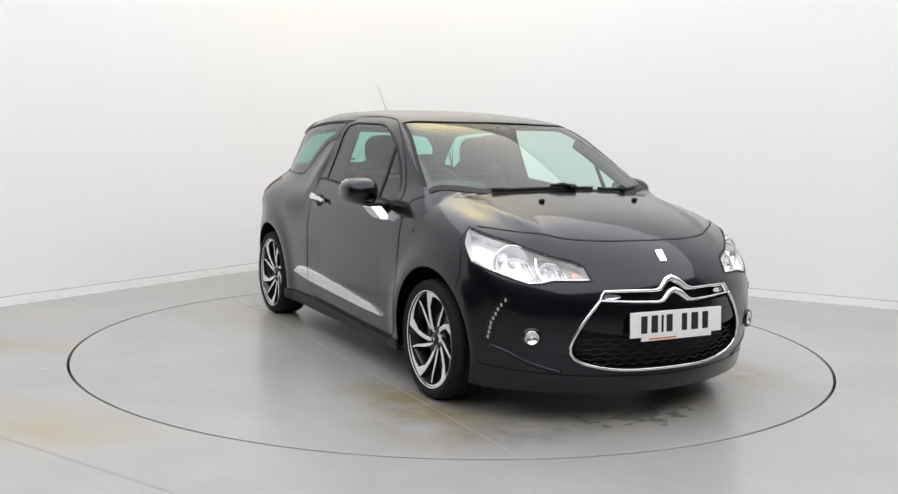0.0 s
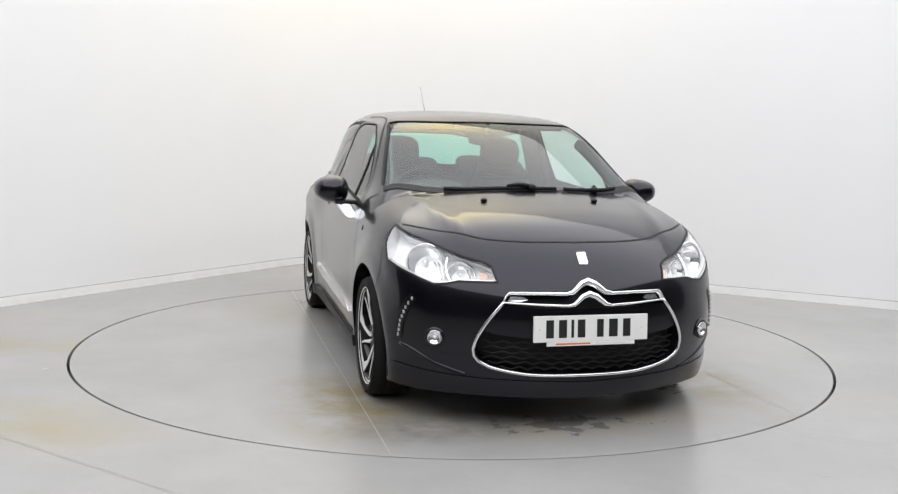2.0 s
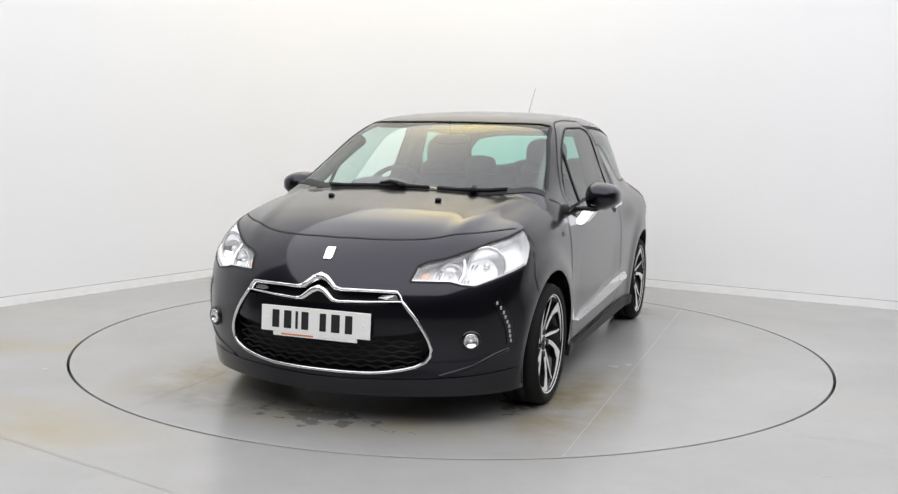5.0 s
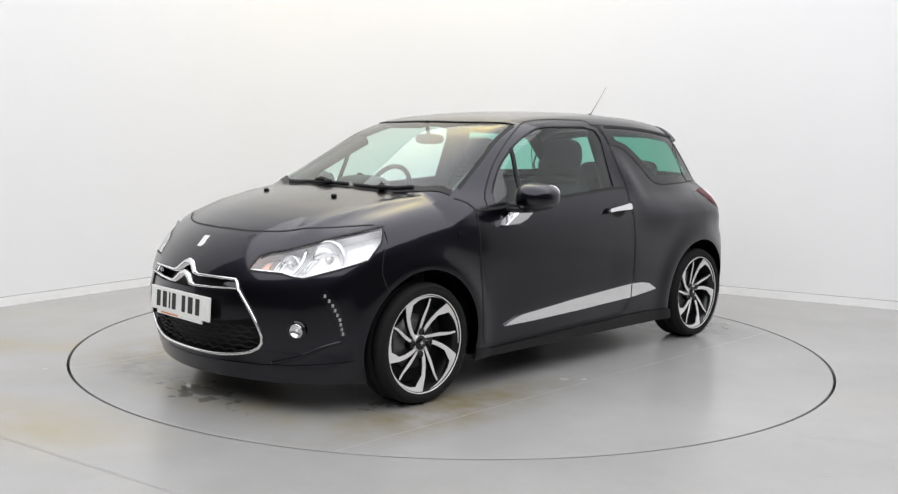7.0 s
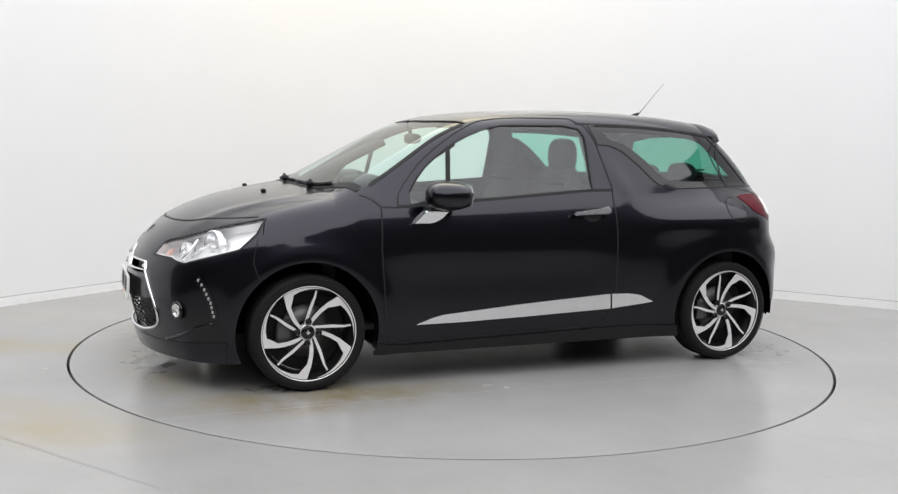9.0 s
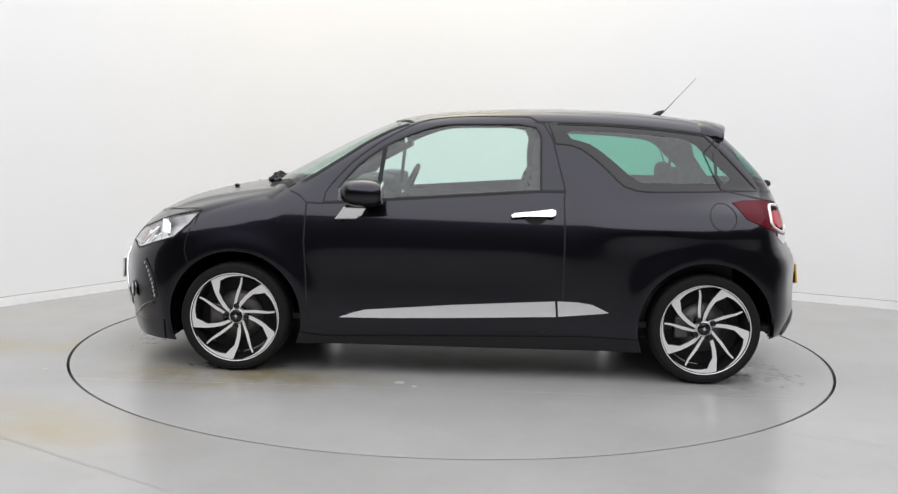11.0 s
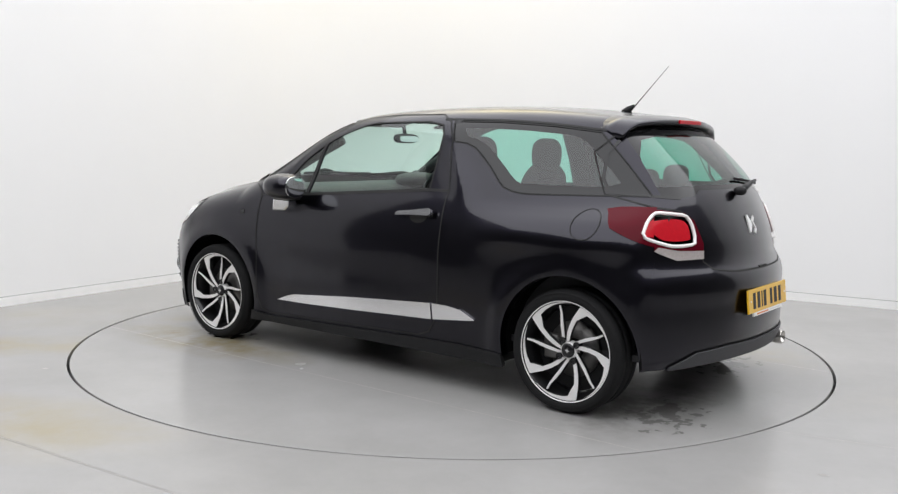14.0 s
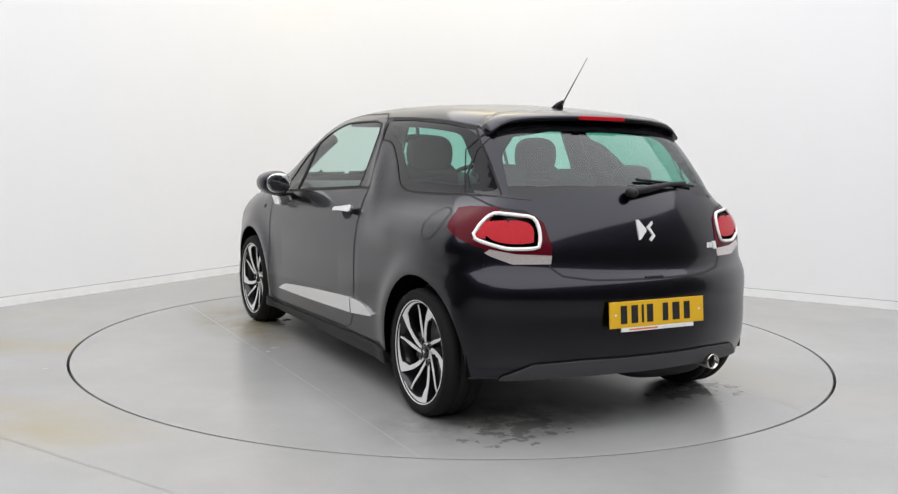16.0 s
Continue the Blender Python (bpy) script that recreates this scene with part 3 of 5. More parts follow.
DOOR_GLASS = [(0.700, 0.905), (0.702, 0.975)] + smooth_line([(0.69, 0.99), (0.60, 1.100), (0.42, 1.226), (0.20, 1.312), (0.05, 1.328)], 0.05) + [(-0.24, 1.334), (-0.335, 1.318), (-0.362, 1.27), (-0.362, 0.985)]
FRAME = [(0.775, 0.898), (0.765, 0.96)] + smooth_line([(0.735, 1.00), (0.63, 1.118), (0.47, 1.238), (0.29, 1.332), (0.17, 1.358), (0.0, 1.371)], 0.05) + [(-0.30, 1.374), (-0.378, 1.335), (-0.425, 1.25), (-0.49, 0.985), (-0.485, 0.955)]
DOOR = [(0.862, 0.900), (0.868, 0.70), (0.855, 0.50), (0.845, 0.30), (0.82, 0.235), (0.76, 0.215), (-0.36, 0.243), (-0.43, 0.27), (-0.468, 0.33), (-0.488, 0.43), (-0.488, 0.80), (-0.482, 0.958)]
Q_GLASS = [(-0.402, 1.338), (-0.7, 1.335), (-1.0, 1.318), (-1.235, 1.292)] + smooth_line([(-1.235, 1.292), (-1.36, 1.175), (-1.525, 1.006)], 0.05)[1:] + [(-0.95, 0.992)] + smooth_line([(-0.90, 0.994), (-0.80, 1.018), (-0.69, 1.12), (-0.58, 1.205), (-0.52, 1.227), (-0.44, 1.232)], 0.04)
Q_CLEAR = smooth_line([(-0.49, 1.300), (-0.75, 1.300), (-1.00, 1.285), (-1.15, 1.262), (-1.25, 1.18), (-1.375, 1.060), (-1.32, 1.042), (-0.95, 1.040), (-0.86, 1.052), (-0.74, 1.15), (-0.62, 1.235), (-0.52, 1.262)], 0.04, True)
SILL_TRIM = [(0.91, 0.10), (0.91, 0.222), (0.76, 0.200), (-0.36, 0.228), (-0.6, 0.232), (-0.90, 0.222), (-0.90, 0.10)]

SIDE_LAMP = [(-1.362, 0.946), (-1.42, 0.957), (-1.50, 0.960), (-1.66, 0.960), (-1.66, 0.77), (-1.55, 0.812), (-1.42, 0.868), (-1.378, 0.93)]
SIDE_CORE = [(-1.66, 0.912), (-1.578, 0.910), (-1.564, 0.90), (-1.560, 0.87), (-1.567, 0.838), (-1.66, 0.822)]
side = panels(SIDE_C, OUTLINE, [
    ("arch", arc(AXLE, HUB_Z, ARCH_R)), ("core", SIDE_CORE), ("lamp", SIDE_LAMP), ("arch", arc(-AXLE, HUB_Z, ARCH_R)), ("glass", DOOR_GLASS), ("frame", FRAME),
    ("q_glass", Q_CLEAR), ("q_border", Q_GLASS), ("door", DOOR), ("sill", SILL_TRIM), ("wing", [(0.862, 0.05), (0.862, 1.0), (0.9, 1.2), (2.2, 1.2), (2.2, 0.05)])])

HOOD_EDGE = smooth_line([(1.825, 0.0), (1.805, 0.20), (1.745, 0.38), (1.64, 0.53), (1.53, 0.645), (1.43, 0.725)], 0.04)
rail3 = SIDE_C.cast(np.array(RAIL))
COWL = smooth_line([(1.175, 0.0), (1.155, 0.25), (1.095, 0.45), (1.00, 0.62), (0.955, 0.70)], 0.04)
HEADER = smooth_line([(0.455, 0.0), (0.435, 0.25), (0.375, 0.45), (0.325, 0.555)], 0.04)
top_edge = [(p[0], p[1]) for p in rail3]
top_line = [HOOD_EDGE[0]] + HOOD_EDGE[1:-1] + top_edge + [(-1.335, 0.52), (-1.375, 0.3), (-1.385, 0.0)]
mirror = lambda pts: [(x, -y) for x, y in reversed(pts)]
TOP_OUT = top_line + mirror(top_line[1:-1])
WS_SIDE = [(0.36, 0.565), (0.50, 0.60), (0.70, 0.648), (0.88, 0.690)]
WS = HEADER + WS_SIDE[:0] + [(0.50, 0.585), (0.70, 0.640), (0.90, 0.690)] + COWL[::-1]
WS = WS + mirror(WS[1:-1])
HOOD_SIDE = [(1.43, 0.70), (1.2, 0.715), (1.0, 0.705)]
BON = HOOD_EDGE[:-1] + HOOD_SIDE + COWL[::-1]
BON = [(x - (0.0), y) for x, y in BON]
BON = BON + mirror(BON[1:-1])
ROOF_P = HEADER + [(p[0] - 0.0, p[1] - 0.035) for p in top_edge if -1.26 < p[0] < 0.22] + [(-1.30, 0.5), (-1.34, 0.3), (-1.35, 0.0)]
ROOF_P = ROOF_P + mirror(ROOF_P[1:-1])
top = panels(TOP_C, TOP_OUT, [("ws", WS), ("hood", BON), ("roof", ROOF_P)])

# front: from the bonnet's edge down, round to the wheel arches
front_top = TOP_C.cast(np.array(HOOD_EDGE[:-1] + [top_edge[0]]))
front_side = SIDE_C.cast(np.array(dense(NOSE[::-1], 0.03, False)))
ft, fs = FRONT_C.flat(front_top), FRONT_C.flat(front_side)
F_HALF = ft + fs + [(0.0, 0.14)]
F_OUT = F_HALF + [(-u, v) for u, v in reversed(F_HALF[1:-1])]


def end_x(y, z, sign):
    """Where a line along x meets the body's front (1) or rear (-1)."""
    lo, hi = 0.9, 2.3
    for _ in range(17):
        m = (lo + hi) / 2
        if body(np.array([sign * m, y, z])) <= 0:
            lo = m
        else:
            hi = m
    return sign * lo


def front_pt(y, z):
    """The front chart's point for a place given by y and z."""
    return (math.atan2(y, end_x(y, z, 1) - 1.1), z)


def rear_pt(y, z):
    return (math.atan2(y, -(end_x(y, z, -1) + 0.95)), z)


def flip2(pts):
    return [(-u, v) for u, v in reversed(pts)]


GRILLE = [front_pt(y, z) for y, z in smooth_line([(0.0, 0.248), (0.25, 0.252), (0.42, 0.285), (0.475, 0.33), (0.475, 0.39), (0.43, 0.48), (0.365, 0.565)], 0.03)] + [front_pt(y, z) for y, z in [(0.345, 0.602), (0.09, 0.602), (0.04, 0.632), (0.0, 0.655)]]
GRILLE_ALL = GRILLE + flip2(GRILLE[1:-1])
LAMP = [front_pt(y, z) for y, z in [(0.385, 0.642), (0.40, 0.705), (0.43, 0.722), (0.50, 0.738)]] + FRONT_C.flat([(1.62, 0.64, 0.800), (1.43, 0.742, 0.846), (1.47, 0.765, 0.775), (1.55, 0.77, 0.70)]) + [front_pt(y, z) for y, z in [(0.70, 0.648), (0.635, 0.622), (0.585, 0.628), (0.54, 0.640)]]
LOWER = [front_pt(y, z) for y, z in [(0.0, 0.215), (0.45, 0.225), (0.60, 0.235)]] + [(fs[-1][0] - 0.01, 0.255), (fs[-1][0] + 0.05, 0.255), (fs[-1][0] + 0.05, 0.1), (0.0, 0.1)]
LOWER_ALL = LOWER + flip2(LOWER[1:-1])
front = panels(FRONT_C, F_OUT, [("lamp_l", LAMP), ("lamp_r", flip2(LAMP)), ("grille", GRILLE_ALL), ("lip", LOWER_ALL)])

# rear
tail3 = SIDE_C.cast(np.array(dense(TAIL, 0.03, False)))
rt = REAR_C.flat(tail3)
R_HALF = [(0.0, 1.362)] + [rear_pt(y, z) for y, z in [(0.3, 1.348)]] + rt + [(0.80, 0.245), (0.45, 0.262), (0.2, 0.268), (0.0, 0.268)]
R_OUT = R_HALF + flip2(R_HALF[1:-1])
R_GLASS = [rear_pt(y, z) for y, z in [(0.0, 1.325), (0.30, 1.318), (0.50, 1.285), (0.585, 1.20), (0.63, 1.08), (0.645, 1.018), (0.50, 1.000), (0.40, 1.010), (0.35, 1.035), (0.0, 1.035)]]
R_GLASS = R_GLASS + flip2(R_GLASS[1:-1])
R_CLEAR = [rear_pt(y, z) for y, z in [(0.0, 1.295), (0.28, 1.290), (0.455, 1.262), (0.53, 1.19), (0.572, 1.08), (0.578, 1.048), (0.36, 1.055), (0.0, 1.058)]]
R_CLEAR = R_CLEAR + flip2(R_CLEAR[1:-1])
def tail_uv(pts):
    return [rear_pt(y, z) for y, z in pts]


def edge_u(z, d=0.06):
    return max(u for u, v in rt if abs(v - z) < 0.12) + d


TAIL_LAMP = tail_uv([(0.470, 0.735), (0.458, 0.80), (0.475, 0.90), (0.515, 0.934), (0.62, 0.948)]) + [(edge_u(0.96), 0.960), (edge_u(0.80), 0.800)] + tail_uv([(0.70, 0.770), (0.62, 0.735)])
ring_at = lambda d: tail_uv(smooth_line([(0.508 + d, 0.800 + d), (0.62, 0.792 + d), (0.705 - d, 0.805 + d), (0.735 - d, 0.86), (0.738 - d, 0.915 - d), (0.62, 0.932 - d), (0.515 + d, 0.922 - d), (0.500 + d, 0.86)], 0.02, True))
TAIL_RING, TAIL_CORE = ring_at(0.0), ring_at(0.0115)
TAIL_CLEAR = tail_uv([(0.468, 0.732), (0.462, 0.768), (0.60, 0.772), (0.70, 0.790), (0.72, 0.775), (0.70, 0.762), (0.62, 0.73)])
GATE = [rear_pt(y, z) for y, z in [(0.0, 0.665), (0.30, 0.668), (0.43, 0.685), (0.475, 0.72), (0.465, 0.80), (0.49, 0.905), (0.535, 0.945), (0.63, 0.96), (0.655, 1.01), (0.60, 1.20), (0.52, 1.29), (0.3, 1.33), (0.0, 1.34)]]
GATE_ALL = GATE + flip2(GATE[1:-1])
DIFF = [rear_pt(y, z) for y, z in [(0.0, 0.335), (0.35, 0.332), (0.55, 0.318), (0.66, 0.262), (0.70, 0.15), (0.0, 0.1)]]
DIFF_ALL = DIFF + flip2(DIFF[1:-1])
rear = panels(REAR_C, R_OUT, [("glass", R_CLEAR), ("border", R_GLASS), ("core_l", TAIL_CORE), ("core_r", flip2(TAIL_CORE)), ("ring_l", TAIL_RING), ("ring_r", flip2(TAIL_RING)),
                               ("clear_l", TAIL_CLEAR), ("clear_r", flip2(TAIL_CLEAR)), ("lamp_l", TAIL_LAMP), ("lamp_r", flip2(TAIL_LAMP)), ("gate", GATE_ALL), ("diff", DIFF_ALL)])

for twin in (False, True):
    skin("rear_wing", side["body"], PAINT, car, flip=twin)
    skin("front_wing", side["wing"], PAINT, car, flip=twin)
    door = skin("door", side["door"], PAINT, car, flip=twin)
    skin("window_frame", side["frame"], PAINT, door, flip=twin)
    skin("window_glass", side["glass"], GLASS, door, 0, -0.003, flip=twin, label="green-tinted door glass")
    skin("quarter_window", side["q_glass"], GLASS_REAR, car, 0, -0.001, flip=twin, label="dark tinted rear quarter glass")
    skin("window_border", side["q_border"], GLOSS_BLACK, car, 0.004, -0.001, flip=twin, label="black printed glass border")
    skin("sill", side["sill"], BLACK, car, 0.03, 0.016, flip=twin, label="black plastic sill")
skin("bonnet", top["hood"], PAINT, car)
skin("windscreen", top["ws"], GLASS, car, 0, -0.003, label="clear green-tinted windscreen")
skin("roof", top["roof"], PAINT, car)
skin("pillar_trim", top["body"], PAINT, car)
skin("front_bumper", front["body"], PAINT, car)
skin("front_lip", front["lip"], PAINT, car, 0.02, 0.005, label="dark front lip")
skin("rear_bumper", rear["body"], PAINT, car)
skin("diffuser", rear["diff"], PAINT_MATT, car, 0.016, 0.012, label="matt grey lower bumper insert")
tailgate = skin("tailgate", rear["gate"], PAINT, car)
skin("rear_window", rear["glass"], GLASS_REAR, tailgate, 0, -0.001, label="dark tinted rear window")
skin("glass_border", rear["border"], GLOSS_BLACK, tailgate, 0.004, -0.001, label="black printed glass border")


def join3(*ds):
    """Joins (points, faces, normals) sets."""
    o, P, T, N = 0, [], [], []
    for p, t, n in ds:
        P.append(p), T.append(np.array(t) + o), N.append(n)
        o += len(p)
    return np.concatenate(P), np.concatenate(T), np.concatenate(N)


def flip3(d):
    return d[0] * (1, -1, 1), d[1][:, ::-1], d[2] * (1, -1, 1)


def wall(data, depth, lift=0.0):
    """The side walls of a recess as deep as depth behind a panel's edge."""
    p, t, n = data
    cnt = {(int(a), int(b)) for q in t for a, b in zip(q, list(q[1:]) + [q[0]])}
    rim = [e for e in cnt if (e[1], e[0]) not in cnt]
    ids = sorted({i for e in rim for i in e})
    at = {i: 2 * j for j, i in enumerate(ids)}
    V = [w for i in ids for w in (p[i] + n[i] * lift, p[i] - n[i] * depth)]
    return V, [(at[a], at[b], at[b] + 1, at[a] + 1) for a, b in rim]


def strip_part(name, chart, line, width, mat, parent, lift=0.0016, thick=0.0, label=""):
    return skin(name, ribbon(chart, line, width, lift), mat, parent, thick, 0.0, label=label)


def bar_on(chart, pts, radius, n=8, lift=0.0, closed=False, squash=1.0, step=0.02):
    d = smooth_line(pts, step, closed)
    return tube([tuple(p) for p in on_body(chart, d, lift)], radius, n, closed, squash)


# ---------------------------------------------------------------- seams
def both(name, chart, line, width, mat, parent):
    d = ribbon(chart, line, width)
    skin(name, d, mat, parent, 0)
    skin(name, d, mat, parent, 0, flip=True)


both("shut_line", SIDE_C, [FRAME[0]] + DOOR + [FRAME[-1]], 0.008, SEAM, car)
both("shut_line", SIDE_C, FRAME, 0.007, SEAM, car)
both("rubber_seal", SIDE_C, [(0.775, 0.902), (0.70, 0.905), (-0.362, 0.985), (-0.485, 0.985)], 0.016, SEAM, car)
both("rubber_seal", SIDE_C, DOOR_GLASS[1:] , 0.010, SEAM, car)
both("rubber_seal", SIDE_C, Q_GLASS + Q_GLASS[:1], 0.008, SEAM, car)
both("roof_gutter", SIDE_C, [p for p in smooth_line([(-0.33, 1.348), (-0.7, 1.344), (-1.0, 1.327), (-1.245, 1.301)], 0.05)], 0.012, SEAM, car)
both("shut_line", SIDE_C, smooth_line([(0.862, 0.90), (0.90, 0.935), (0.96, 0.958)], 0.03), 0.007, SEAM, car)
both("fuel_flap_line", SIDE_C, arc(-1.30, 0.875, 0.068, 36) + arc(-1.30, 0.875, 0.068, 36)[:1], 0.004, SEAM, car)
both("bumper_line", SIDE_C, smooth_line([(1.475, 0.75), (1.50, 0.64), (1.47, 0.56)], 0.03), 0.005, SEAM, car)
strip_part("bonnet_line", TOP_C, mirror(HOOD_EDGE[1:-1]) + HOOD_EDGE[:-1], 0.008, SEAM, car)
strip_part("cowl_panel", TOP_C, mirror(COWL[1:]) + COWL, 0.045, BLACK, car, 0.003)
strip_part("screen_seal", TOP_C, mirror(HEADER[1:]) + HEADER, 0.014, SEAM, car)
both("screen_seal", TOP_C, [(0.345, 0.56), (0.50, 0.590), (0.70, 0.645), (0.90, 0.694)], 0.020, SEAM, car)
strip_part("tailgate_line", REAR_C, flip2(GATE[1:]) + GATE, 0.008, SEAM, tailgate)
both("rear_seal", REAR_C, R_GLASS[:R_GLASS.index(min(R_GLASS[:12], key=lambda q: q[1])) + 1], 0.016, GLOSS_BLACK, car)

strip_part("diffuser_line", REAR_C, flip2(DIFF[1:4]) + DIFF[:4], 0.012, SEAM, car, 0.004)

# wheel arch lips
for twin in (False, True):
    for ax in (AXLE, -AXLE):
        pts = [(ax + (ARCH_R - 0.001) * math.cos(a), HUB_Z + (ARCH_R - 0.001) * math.sin(a)) for a in np.linspace(radians(-18 if ax > 0 else -12), radians(196 if ax > 0 else 187), 44)]
        P = on_body(SIDE_C, pts, 0.001)
        N = normal_at(P)
        inn = P * 1.0
        inn[:, 1] -= 0.055
        s = -1 if twin else 1
        V = [(p[0], s * p[1], p[2]) for p in P] + [(p[0], s * p[1], p[2]) for p in inn]
        k = len(P)
        part("arch_lip", V, [(i, i + 1, k + i + 1, k + i) for i in range(k - 1)], PAINT, car)
        # dark liner
        c = [(math.cos(a), math.sin(a)) for a in np.linspace(radians(-19 if ax > 0 else -11), radians(194 if ax > 0 else 186), 30)]
        V = [(ax + 0.362 * x, s * y, HUB_Z + 0.362 * z) for y in (0.79, 0.42) for x, z in c]
        k = len(c)
        F = [(i, i + 1, k + i + 1, k + i) for i in range(k - 1)] + [tuple(range(k, 2 * k))]
        part("wheel_arch_liner", V, F, LINER, car, "black wheel arch liner", False)

UNDER = join(box(-1.25, 1.86, -0.44, 0.44, 0.17, 0.23), box(-1.72, -1.25, -0.44, 0.44, 0.26, 0.31), box(-0.86, 0.86, -0.775, 0.775, 0.172, 0.26), box(1.58, 1.80, -0.52, 0.52, 0.15, 0.24), box(-1.70, -1.58, -0.55, 0.55, 0.27, 0.33), box(1.05, 1.12, -0.62, 0.62, 0.2, 0.90))
part("underbody", *UNDER, BLACK, car, "black underbody", False)


# ---------------------------------------------------------------- wheels
def polar(r, a):
    return (-r * math.cos(radians(a)), r * math.sin(radians(a)))


def spoke_mesh(outline, phase, y_at, thick, grow=0.0):
    """A flat blade from an outline in radius and degrees."""
    pts = []
    n = len(outline)
    for i in range(n):
        (r0, a0), (r1, a1) = outline[i], outline[(i + 1) % n]
        k = max(1, int(abs(a1 - a0) / 6))
        for q in range(k):
            pts.append(polar(r0 + (r1 - r0) * q / k, phase + a0 + (a1 - a0) * q / k))
    V, F = prism(pts, "y", 0, thick)
    return [(x, y + y_at(math.hypot(x, z)), z) for x, y, z in V], F


MAIN = [(0.040, 34), (0.060, 27), (0.085, 22), (0.125, 14), (0.165, 8), (0.222, 1), (0.2345, -1), (0.2345, -67), (0.2295, -67), (0.221, -40), (0.212, -20), (0.206, -11), (0.190, -8.5), (0.155, 1), (0.11, 6), (0.066, 11), (0.045, 13)]
SLIM = [(0.040, -6), (0.065, -22), (0.09, -29), (0.115, -33), (0.15, -38), (0.18, -41), (0.212, -41.5), (0.213, -43.8), (0.18, -44.4), (0.15, -43.4), (0.115, -41), (0.085, -38), (0.06, -33), (0.042, -27)]
face_y = lambda r: 0.050 + 0.16 * max(0.0, r - 0.03)


def build_wheel(phase):
    w = new("wheel")
    R = HUB_Z
    tyre = part("tyre", *lathe([(0.226, 0.070), (0.229, 0.086), (0.240, 0.096), (0.262, 0.100), (R - 0.016, 0.094), (R - 0.004, 0.080), (R, 0.062), (R, 0.035), (R - 0.006, 0.033), (R - 0.006, 0.028), (R, 0.026), (R, -0.026), (R - 0.006, -0.028), (R - 0.006, -0.033), (R, -0.035), (R, -0.07), (R - 0.01, -0.09), (0.24, -0.10), (0.226, -0.08)], 96, True), RUBBER, w, "black low-profile tyre")
    part("sidewall_ring", *lathe([(0.268, 0.1005), (0.2705, 0.1015), (0.273, 0.0995)], 96), RUBBER, tyre)
    rim = part("rim", *lathe([(0.236, 0.083), (0.237, 0.090), (0.232, 0.091), (0.228, 0.086), (0.222, 0.070), (0.205, 0.045), (0.198, -0.085), (0.23, -0.09)], 72), ALLOY_DARK, w, "black-painted alloy rim")
    part("rim_ring", *lathe([(0.2305, 0.0900), (0.2325, 0.0925), (0.2350, 0.0925), (0.2370, 0.0900)], 72), ALLOY, rim, "thin silver rim edge")
    part("rim_back", *lathe([(0.0, -0.02), (0.20, -0.02)], 48), BLACK, rim)
    part("brake_disc", *lathe([(0.05, 0.0), (0.132, 0.0), (0.132, -0.012), (0.05, -0.012)], 48), DISC_STEEL, w, "worn steel brake disc")
    part("brake_caliper", *box(0.07, 0.15, -0.01, 0.028, -0.06, 0.06, 0.012), DISC_STEEL, w)
    for i in range(5):
        p = phase - 72 * i
        part("spoke", *spoke_mesh(MAIN, p, lambda r: face_y(r) - 0.022, 0.020), ALLOY_DARK, w, "", False)
        part("spoke_face", *spoke_mesh(MAIN, p, lambda r: face_y(r) - 0.001, 0.0035), ALLOY, w, "machined silver spoke face", False)
        part("slim_spoke", *spoke_mesh(SLIM, p, lambda r: face_y(r) - 0.024, 0.018), ALLOY_DARK, w, "", False)
        part("slim_spoke_face", *spoke_mesh(SLIM, p, lambda r: face_y(r) - 0.005, 0.0035), ALLOY, w, "machined silver spoke face", False)
    part("hub", *lathe([(0.0, 0.054), (0.036, 0.054), (0.041, 0.050), (0.044, 0.02)], 32), ALLOY, w)
    part("hub_cap", *lathe([(0.0, 0.063), (0.028, 0.062), (0.033, 0.058), (0.035, 0.05)], 32), GLOSS_BLACK, w, "black centre cap")
    V, F = prism([(-0.012, -0.002), (-0.002, 0.006), (0.0, 0.014), (0.003, 0.005), (0.013, 0.002), (0.004, -0.003), (0.0, -0.013), (-0.003, -0.004)], "y", 0.0625, 0.0642)
    part("cap_emblem", V, F, CHROME, w, "", False)
    for i in range(4):
        a = phase - 36 + 90 * i
        x, z = polar(0.054, a)
        V, F = lathe([(0.0, 0.060), (0.010, 0.060), (0.0125, 0.063), (0.0155, 0.062), (0.0165, 0.03)], 14)
        part("wheel_bolt", [(p[0] + x, p[1], p[2] + z) for p in V], F, GLOSS_BLACK, w)
    return w


for ph, ax, s in ((123, AXLE, 1), (71, -AXLE, 1), (100, AXLE, -1), (60, -AXLE, -1)):
    wh = build_wheel(ph)
    wh.parent = car
    wh.matrix_basis = pose(ax, s * 0.737, HUB_Z, 0, 0, 0 if s > 0 else 180)


